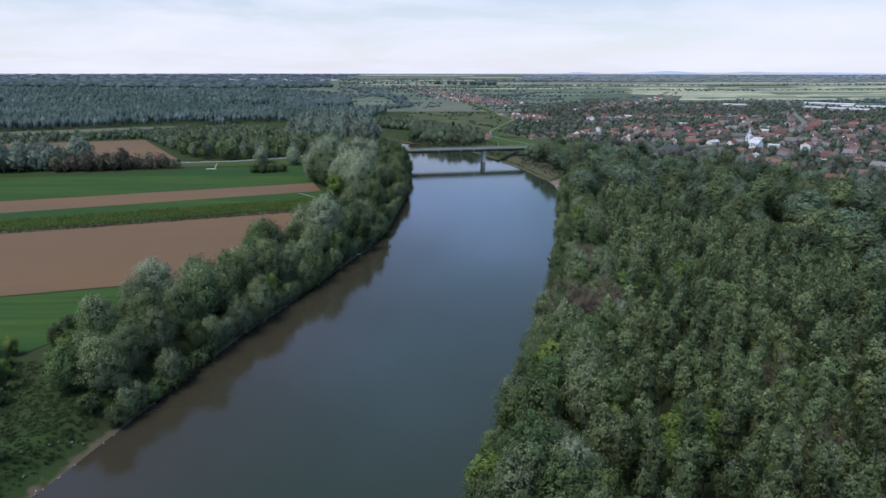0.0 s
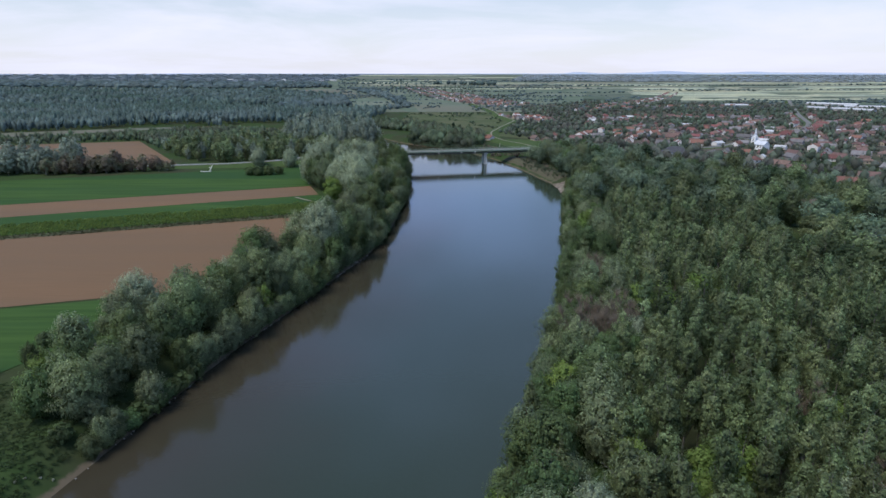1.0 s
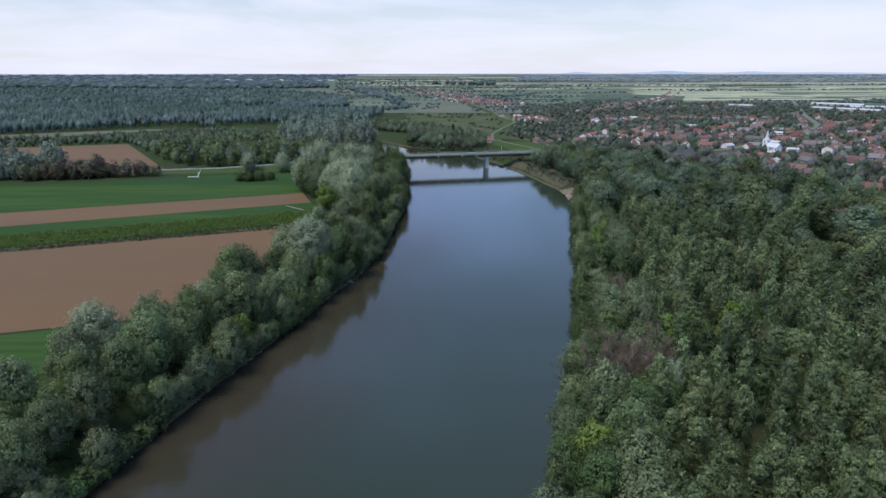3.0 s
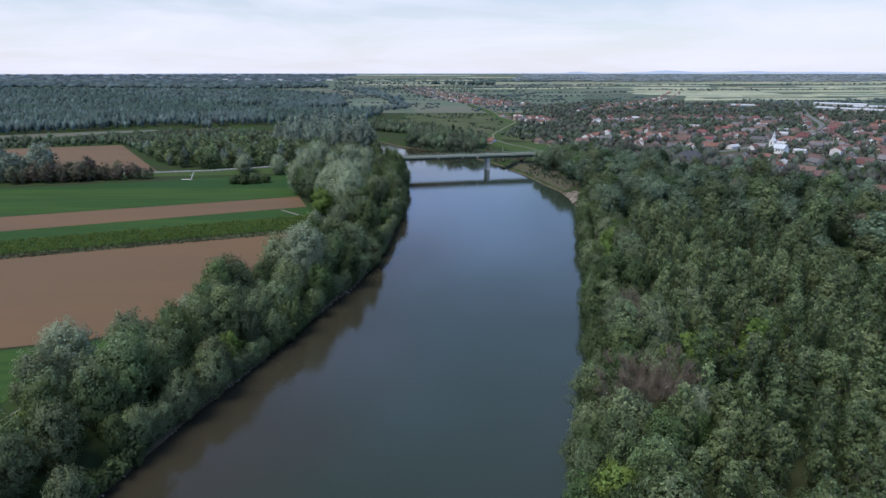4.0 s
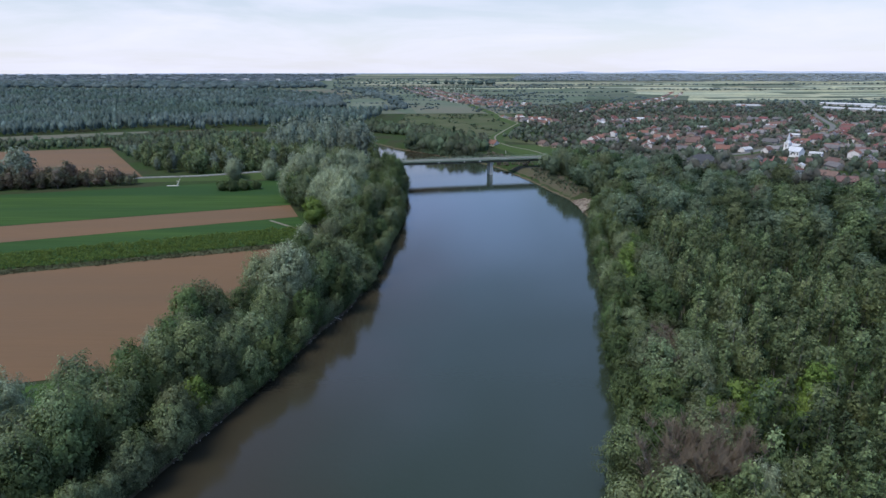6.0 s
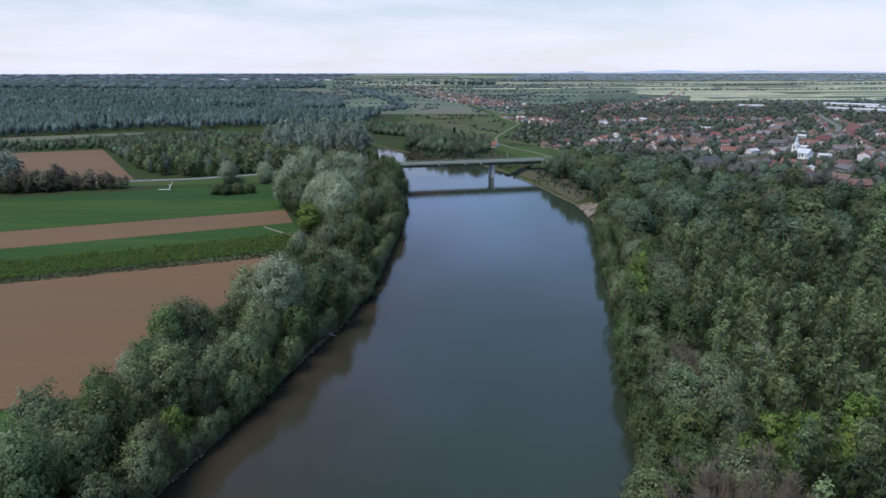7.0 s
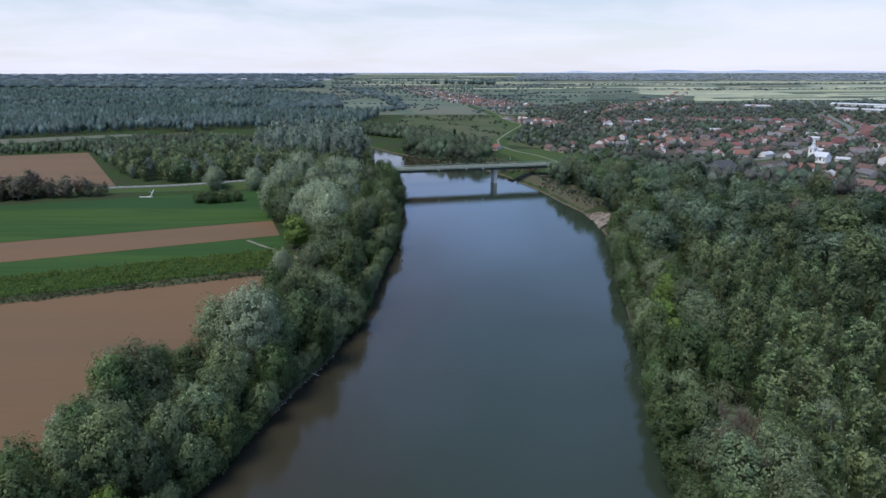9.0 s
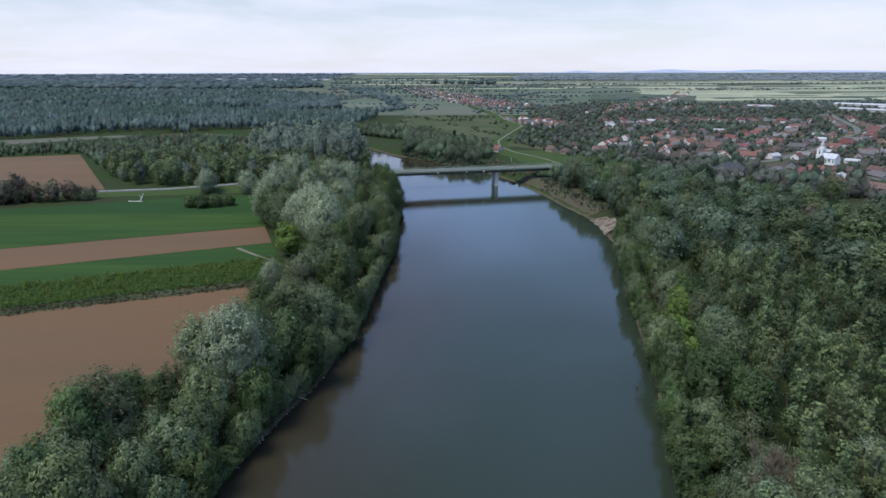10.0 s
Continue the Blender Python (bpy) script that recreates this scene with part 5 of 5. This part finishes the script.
def dead_trunk(x, y, lean):
    """A bleached trunk that leans over a strip of dry grass."""
    ob = tagged(new("dead_trunk"), "bleached dead trunk leaning over pale dry grass", "dead tree")
    V, F = [], []
    tube(V, F, (0, 0, -0.3), (lean * 1.6, 0, 2.6), 0.38, 0.3, 6)
    tube(V, F, (lean * 1.6, 0, 2.5), (lean * 2.6, 0.3, 4.6), 0.34, 0.16, 6)
    tube(V, F, (lean * 1.5, 0, 2.3), (lean * 0.2, 0.2, 3.2), 0.2, 0.08, 5)
    tube(V, F, (-6, 0.4, 0.25), (1.5, 0, 0.4), 0.22, 0.3, 6)
    part("trunk", mesh_np("trunk", np.array(V), np.array(F), M_BLEACHED), None, ob)
    ob.location = (x, y, gz(x, y) + 0.1)


def sand_bank():
    """A washed-out scarp of bare sand with broken steps in the east bank."""
    n, m = 40, 17
    V, F = [], []
    for i in range(n):
        y = 374 + 27 * i / (n - 1)
        x0 = float(np.interp(y, [337, 357, 389, 408, 432], [67, 70, 71.5, 70, 64]))
        w = math.sin(math.pi * i / (n - 1)) ** 0.5
        for j in range(m):
            u = j / (m - 1)
            step = math.floor(u * 4 + 0.6 * noise.noise((i * 0.4, 3, 0))) / 4
            V.append((x0 - 0.6 + 7.5 * u * w + 0.5 * noise.noise((i * 0.7, j * 0.8, 1)), y + 0.5 * noise.noise((j * 0.9, i * 0.6, 5)), max(gz(x0 - 0.6 + 7.5 * u * w, y) + 0.12, w * (0.3 + 3.9 * min(1, 0.75 * step + 0.3 * u)) + 0.4 * noise.noise((i * 0.5, j * 0.7, 9)))))
    for i in range(n - 1):
        for j in range(m - 1):
            a = i * m + j
            F.append((a, a + 1, a + m + 1, a + m))
    tagged(part("sandbank", mesh_np("sandbank", np.array(V), np.array(F), M_SAND), None), "bare eroded sand slope at the water's edge", "sandbank", kind="structure")


def driftwood():
    """A pale fallen limb that reaches out over the water."""
    ob = tagged(new("fallen_branch"), "pale fallen branch reaching out over the water", "branch")
    V, F = [], []
    tube(V, F, (-2.5, 0, 0.9), (1.5, 0, 0.45), 0.18, 0.13, 6)
    tube(V, F, (1.5, 0, 0.45), (4.6, -0.5, 0.25), 0.13, 0.05, 6)
    tube(V, F, (1.2, 0, 0.45), (3.0, 0.9, 0.6), 0.09, 0.03, 5)
    part("limb", mesh_np("limb", np.array(V), np.array(F), M_BLEACHED), None, ob)
    ob.location = (-36.2, 235.0, 0.05)
    ob.rotation_euler = (0, 0, radians(-18))


def shore_stones():
    """Pale stones strewn along the west water's edge."""
    rng = np.random.default_rng(23)
    line = np.array(LEFT_SHORE[3:13], dtype=float)
    s = np.concatenate([[0], np.cumsum(np.linalg.norm(np.diff(line, axis=0), axis=1))])
    bm = bmesh.new()
    for q in rng.uniform(0, s[-1], 150):
        x, y = np.interp(q, s, line[:, 0]) - abs(rng.normal(0, 0.5)) + 0.3, np.interp(q, s, line[:, 1])
        r = rng.uniform(0.08, 0.26)
        m = Matrix.Translation((x, y, max(gz(x, y), 0) + 0.05)) @ Euler(rng.uniform(0, 6, 3)).to_matrix().to_4x4() @ Matrix.Diagonal((r, r * rng.uniform(0.6, 1), r * rng.uniform(0.4, 0.7), 1))
        bmesh.ops.create_icosphere(bm, subdivisions=1, radius=1, matrix=m)
    tagged(part("shore_stones", bm, M_STONE), "pale stones along the muddy water's edge", "stones", kind="stuff")


def mast(x, y, h, label):
    ob = tagged(new("pole"), label, "pole")
    V, F = [], []
    tube(V, F, (0, 0, -0.5), (0, 0, h), 0.16, 0.11, 6)
    part("shaft", mesh_np("shaft", np.array(V), np.array(F), M_BLEACHED), None, ob)
    part("crossarm", boxes(((-0.9, -0.06, h - 0.6), (0.9, 0.06, h - 0.45))), M_WOOD, ob)
    ob.location = (x, y, gz(x, y))


driftwood()
shore_stones()
mast(28.8, 683, 7.5, "pale wooden power pole on the pasture")
mast(51.4, 575, 3.2, "pale marker post on the levee slope")
guard_rail()
dead_trunk(-160.5, 430.6, 1)
dead_trunk(-209, 439.5, -0.6)
sand_bank()


# ---- the village ----
def house_template(w, l, eave, rise, wall, roof, hip, chimney=True):
    """A house along y with a tiled roof, windows, a door and a chimney, at the origin."""
    ob = new("house")
    bm = bmesh.new()
    if hip:
        box(bm, (-w / 2, -l / 2, -0.5), (w / 2, l / 2, eave))
    else:
        prism(bm, [(-w / 2, -0.5), (w / 2, -0.5), (w / 2, eave), (0, eave + rise - 0.15), (-w / 2, eave)], -l / 2, l / 2)
    part("wall", bm, wall, ob)
    bm = bmesh.new()
    o, th = 0.5, 0.22
    k = rise / (w / 2)
    if hip:
        e, zz = 0.5, eave - 0.1
        base = [bm.verts.new(c) for c in ((-w / 2 - e, -l / 2 - e, zz), (w / 2 + e, -l / 2 - e, zz), (w / 2 + e, l / 2 + e, zz), (-w / 2 - e, l / 2 + e, zz))]
        r0, r1 = bm.verts.new((0, -l / 2 + w * 0.45, eave + rise)), bm.verts.new((0, l / 2 - w * 0.45, eave + rise))
        for q in ((base[0], base[1], r0), (base[1], base[2], r1, r0), (base[2], base[3], r1), (base[3], base[0], r0, r1), (base[3], base[2], base[1], base[0])):
            bm.faces.new(q)
    else:
        prism(bm, [(-w / 2 - o, eave - k * o), (0, eave + rise), (w / 2 + o, eave - k * o), (w / 2 + o, eave - k * o + th), (0, eave + rise + th), (-w / 2 - o, eave - k * o + th)], -l / 2 - 0.4, l / 2 + 0.4)
    part("roof", bm, roof, ob)
    if chimney:
        part("chimney", boxes(((w * 0.12, l * 0.1, eave + rise * 0.4), (w * 0.12 + 0.7, l * 0.1 + 0.7, eave + rise + 0.9))), M_ROOF_B, ob)
    win = boxes(((-0.55, -0.04, -0.7), (0.55, 0.04, 0.7)))
    me = None
    for x, y, turn in ((-w * 0.22, -l / 2, 0), (w * 0.22, -l / 2, 0), (-w / 2, -l * 0.25, 90), (-w / 2, l * 0.2, 90), (w / 2, l * 0.1, 90), (w * 0.2, l / 2, 0)):
        q = part("window", win if me is None else me, M_GLASS, ob)
        me = q.data
        q.location, q.rotation_euler = (x, y, min(1.7, eave - 1)), (0, 0, radians(turn))
    part("door", boxes(((-w / 2 - 0.05, l * 0.38, 0), (-w / 2 + 0.05, l * 0.38 + 1.0, 2.05))), M_WOOD, ob)
    return ob


HOUSES, PLACED, FAR_HOUSES = {}, [], []
STYLES = [
    (8, 13, 3.2, 3.4, M_WALL_W, M_ROOF_R, False, "red-tiled house with white gable walls"),
    (8, 15, 3.1, 3.2, M_WALL_Y, M_ROOF_B, False, "brown-tiled house with cream walls"),
    (10, 11, 3.4, 3.0, M_WALL_W, M_ROOF_R, True, "house with a red hipped tile roof"),
    (9.5, 11, 3.3, 2.6, M_WALL_Y, M_ROOF_B, True, "house with a dark brown hipped roof"),
    (8, 16, 3.0, 3.2, M_WALL_G, M_ROOF_G, False, "grey-roofed farmhouse with dull plaster walls"),
    (9, 12, 5.6, 2.6, M_WALL_W, M_ROOF_R, False, "two-storey white house with a red roof"),
    (7, 14, 2.9, 2.0, M_WALL_W, M_ROOF_L, False, "long low outbuilding with a pale sheet roof"),
    (6, 9, 2.6, 2.4, M_WALL_G, M_ROOF_B, False, "small brown-roofed barn behind a house"),
    (14, 25, 4.2, 5.5, M_WALL_W, M_ROOF_D, True, "large white house with a dark slate hipped roof"),
    (11, 11, 3.4, 3.0, M_WALL_W, M_ROOF_G, True, "white house with a grey pyramid roof"),
]


def house(style, x, y, turn, scale=1.0, group="houses of the village"):
    if any((x - a) ** 2 + (y - b) ** 2 < 110 for a, b in PLACED):
        return
    PLACED.append((x, y))
    if y > 1000 or x > 560 or len(PLACED) > 300:
        FAR_HOUSES.append((style, x, y, turn, scale))
        return
    m = Matrix.Translation((x, y, gz(x, y))) @ Matrix.Rotation(radians(turn), 4, "Z") @ Matrix.Scale(scale, 4)
    if style in HOUSES:
        ob = copy_thing(HOUSES[style], Matrix.Translation((x, y, gz(x, y))) @ Matrix.Rotation(radians(turn), 4, "Z"))
        ob.scale = (scale, scale, scale)
    else:
        ob = HOUSES[style] = house_template(*STYLES[style][:7])
        tagged(ob, STYLES[style][7], "house", group)
        ob.matrix_world = m


def street_houses(line, step, seed, off=13, both=True, grow=1.0):
    rng = np.random.default_rng(seed)
    a = np.array(line, dtype=float)
    s = np.concatenate([[0], np.cumsum(np.linalg.norm(np.diff(a, axis=0), axis=1))])
    for q in np.arange(step / 2, s[-1], step):
        x, y = np.interp(q, s, a[:, 0]), np.interp(q, s, a[:, 1])
        k = min(np.searchsorted(s, q), len(a) - 1)
        d = a[k] - a[k - 1]
        d /= np.linalg.norm(d)
        for side in ((-1, 1) if both else (1,)):
            if rng.uniform() < 0.12:
                continue
            o = side * (off + rng.uniform(-2, 3))
            st = int(rng.choice(8, p=[0.18, 0.18, 0.11, 0.14, 0.19, 0.05, 0.07, 0.08]))
            house(st, x - d[1] * o, y + d[0] * o, math.degrees(math.atan2(d[1], d[0])) + rng.choice([0, 90]) + rng.normal(0, 4), grow * rng.uniform(0.62, 0.88))


def church():
    ob = tagged(new("church"), "small white village church with a pale spire", "church")
    a, b = Vector((276, 561, 0)), Vector((285, 539, 0))
    d = (b - a).normalized()
    ob.matrix_world = Matrix.Translation((a.x, a.y, gz(a.x, a.y))) @ Matrix.Rotation(math.atan2(d.y, d.x) - math.pi / 2, 4, "Z") @ Matrix.Diagonal((0.78, 0.78, 0.9, 1))
    bm = prism(bmesh.new(), [(-4.0, -0.5), (4.0, -0.5), (4.0, 5.2), (0, 8.6), (-4.0, 5.2)], 2.4, 17)
    nave = part("nave", bm, M_LIME, ob)
    part("nave_roof", prism(bmesh.new(), [(-4.4, 4.85), (0, 8.6), (4.4, 4.85), (4.4, 5.15), (0, 8.95), (-4.4, 5.15)], 2.4, 17.4), M_CHURCH_ROOF, ob, "pale grey tin roof")
    tower = part("tower", boxes(((-2.6, -2.6, -0.5), (2.6, 2.6, 11.2)), ((-2.8, -2.8, 6.0), (2.8, 2.8, 6.3))), M_LIME, ob)
    part("cornice", boxes(((-2.9, -2.9, 11.2), (2.9, 2.9, 11.7))), M_LIME, ob)
    bm = bmesh.new()
    for r, z0, z1, r1 in ((2.7, 11.7, 13.8, 1.7), (1.5, 13.8, 15.4, 1.4), (1.7, 15.4, 15.8, 1.2), (1.2, 15.8, 20.5, 0.08)):
        bmesh.ops.create_cone(bm, cap_ends=True, segments=8, radius1=r, radius2=r1, depth=z1 - z0, matrix=Matrix.Translation((0, 0, (z0 + z1) / 2)))
    spire = part("spire", bm, M_CHURCH_ROOF, ob, "slim pale tin spire")
    part("finial", boxes(((-0.06, -0.06, 20.4), (0.06, 0.06, 22.0)), ((-0.4, -0.05, 21.3), (0.4, 0.05, 21.42))), M_GIRDER, spire)
    for x, y, t in ((0, -2.62, 0), (-2.62, 0, 90), (2.62, 0, 90), (0, 2.62, 0)):
        q = part("belfry_window", boxes(((-0.6, -0.05, 7.6), (0.6, 0.05, 10.0))), M_GLASS, tower)
        q.location, q.rotation_euler = (x, y, 0), (0, 0, radians(t))
    for x in (-4.02, 4.02):
        for y in (5, 8.5, 12, 15.5):
            part("nave_window", boxes(((x - 0.05, y - 0.5, 2.2), (x + 0.05, y + 0.5, 4.2))), M_GLASS, nave)
    part("door", boxes(((-0.9, -2.68, 0), (0.9, -2.58, 2.8))), M_WOOD, tower)
    PLACED.extend([(273, 560), (276, 551), (279, 542)])


church()
for st, x, y, turn in ((0, 46, 634, 35), (1, 92, 632, 15), (3, 101, 619, 70), (2, 116, 660, 60), (1, 132, 632, 100), (8, 188, 513, 96), (9, 221, 515, 30), (0, 234, 503, 50), (2, 234, 474, 20), (1, 243, 452, 30),
                       (0, 242, 377, 60), (2, 226, 341, 30), (1, 270, 399, 70), (1, 309, 491, 20), (3, 356, 508, 70), (4, 309, 433, 20), (1, 241, 431, 80), (0, 219, 491, 30)):
    house(st, x, y, turn, 0.8)
street_houses([(255, 590), (313, 632), (395, 722), (458, 794), (487, 843), (560, 1000)], 17, 1)
street_houses([(235, 630), (260, 664), (341, 760), (441, 897)], 17, 2)
street_houses([(219, 765), (260, 735), (301, 662), (350, 622), (420, 560), (470, 500)], 16, 3)
street_houses([(205, 845), (260, 900), (316, 947), (369, 945), (500, 900)], 17, 4)
street_houses([(300, 470), (380, 600), (457, 757), (560, 860)], 18, 5)
street_houses([(240, 800), (300, 780), (400, 760), (520, 700), (600, 640)], 18, 6)
street_houses([(190, 800), (215, 850), (240, 1000)], 20, 7)
street_houses([(240, 1100), (334, 1274), (415, 1362), (540, 1560), (662, 1832)], 20, 8, grow=0.9)
street_houses([(330, 1180), (450, 1200), (600, 1250)], 24, 9)
street_houses([(96, 975), (137, 893), (150, 860)], 14, 10, both=True)
street_houses([(150, 1230), (113, 1256), (44, 1511), (10, 1750), (-70, 2200)], 15, 11, off=15, grow=0.95)
street_houses([(92, 1300), (10, 1560), (-40, 1800), (-110, 2200)], 17, 12, off=16, grow=0.95)
street_houses([(160, 1300), (80, 1560), (50, 1800)], 20, 18, off=15, grow=1.1)
street_houses([(300, 545), (420, 660), (540, 790)], 17, 13)

street_houses([(150, 655), (190, 720), (262, 705)], 15, 14, off=9)
street_houses([(172, 612), (200, 603), (240, 592), (262, 603)], 15, 15, off=9)
street_houses([(185, 655), (225, 675), (262, 688)], 15, 16, off=10)
street_houses([(225, 525), (262, 500), (300, 505)], 15, 17, off=9)


def far_houses():
    """The houses too far off to tell apart, walls and roofs by colour."""
    ob = tagged(new("far_houses"), "clustered red and brown roofed houses of far villages", "houses", kind="stuff")
    walls, roofs = {}, {}
    for style, x, y, turn, scale in FAR_HOUSES:
        w, l, eave, rise, wm, rm = STYLES[style][:6]
        m = Matrix.Translation((x, y, gz(x, y))) @ Matrix.Rotation(radians(turn), 4, "Z") @ Matrix.Scale(scale, 4)
        for store, mat, prof in ((walls, wm, [(-w / 2, -0.5), (w / 2, -0.5), (w / 2, eave), (0, eave + rise - 0.2), (-w / 2, eave)]),
                                 (roofs, rm, [(-w / 2 - 0.5, eave - 0.3), (0, eave + rise), (w / 2 + 0.5, eave - 0.3), (w / 2 + 0.5, eave), (0, eave + rise + 0.25), (-w / 2 - 0.5, eave)])):
            bm = store.setdefault(mat.name, (bmesh.new(), mat))[0]
            n0 = len(bm.verts)
            prism(bm, prof, -l / 2, l / 2)
            bm.verts.ensure_lookup_table()
            bmesh.ops.transform(bm, matrix=m, verts=bm.verts[n0:])
    for name, store in (("walls", walls), ("roofs", roofs)):
        for bm, mat in store.values():
            part(name, bm, mat, ob)["kind"] = "stuff"


def shed(x, y, w, l, turn):
    ob = tagged(new("shed"), "long low farm shed with a pale sheet roof", "shed", "farm sheds")
    ob.matrix_world = Matrix.Translation((x, y, gz(x, y))) @ Matrix.Rotation(radians(turn), 4, "Z")
    part("wall", boxes(((-w / 2, -l / 2, -0.5), (w / 2, l / 2, 3.6))), M_WALL_W, ob)
    part("roof", prism(bmesh.new(), [(-w / 2 - 0.6, 3.4), (0, 5.6), (w / 2 + 0.6, 3.4), (w / 2 + 0.6, 3.7), (0, 5.9), (-w / 2 - 0.6, 3.7)], -l / 2 - 0.5, l / 2 + 0.5), M_ROOF_L, ob)
    PLACED.append((x, y))


shed(765, 1250, 14, 90, 40)
shed(690, 1105, 16, 110, 30)
shed(790, 1150, 16, 110, 60)
shed(566, 1225, 14, 40, 60)

far_houses()
# pale buildings far out on the western plain
for x, y, l, g in ((-1010, 3060, 60, 70), (-930, 3120, 80, 85), (-760, 3080, 50, 60), (-700, 2900, 60, 80), (-690, 2860, 40, 20), (-560, 2980, 50, 85), (-520, 3050, 60, 75)):
    shed(x, y, 12, l * 0.5, g)
placed = np.array(PLACED)
VILLAGE = [(150, 520), (250, 560), (225, 470), (212, 360), (235, 310), (300, 330), (420, 440), (700, 700), (900, 1000), (620, 1350), (300, 1400), (150, 1200), (110, 900), (60, 700), (90, 620)]
road_far = lambda p: line_distance([(160, 548), (241, 567), (313, 632), (458, 794), (487, 843), (560, 1000)], p)
off_house = lambda p: (np.min(np.linalg.norm(p[:, None] - placed[None], axis=2), axis=1) > 7.5) & (road_far(p) > 6)
pts = scatter(VILLAGE, 8.6, 80, off_house)
pts = pts[np.random.default_rng(6).uniform(size=len(pts)) < np.where(pts[:, 1] < 850, 0.85, 0.5)]
planted("garden_trees", pts, GARDEN_TREE, M_GARDEN, "garden trees and bushes between the village houses", "trees", 81, 0.35, 0.85, 1.45)
planted("garden_trees", scatter([(60, 1260), (190, 1180), (150, 1700), (60, 2300), (-190, 2300), (-70, 1700)], 27, 82, off_house), GARDEN_TREE, M_GARDEN, "trees between far village houses", "trees", 83, 0.5, 1.0)
planted("hedgerow", scatter([(-40, 2480), (200, 2400), (205, 2430), (-40, 2510)], 20, 88), FAR_CLUMP, M_HAZE_WOOD, "row of tall trees beyond the far village", "hedge", 89, 0.8, 1.3)
planted("garden_trees", scatter([(132, 470), (215, 420), (235, 470), (215, 560), (165, 545)], 8.5, 84, off_house), GARDEN_TREE, M_GARDEN, "garden trees behind the first houses", "trees", 85, 0.5, 1.1, 1.4)
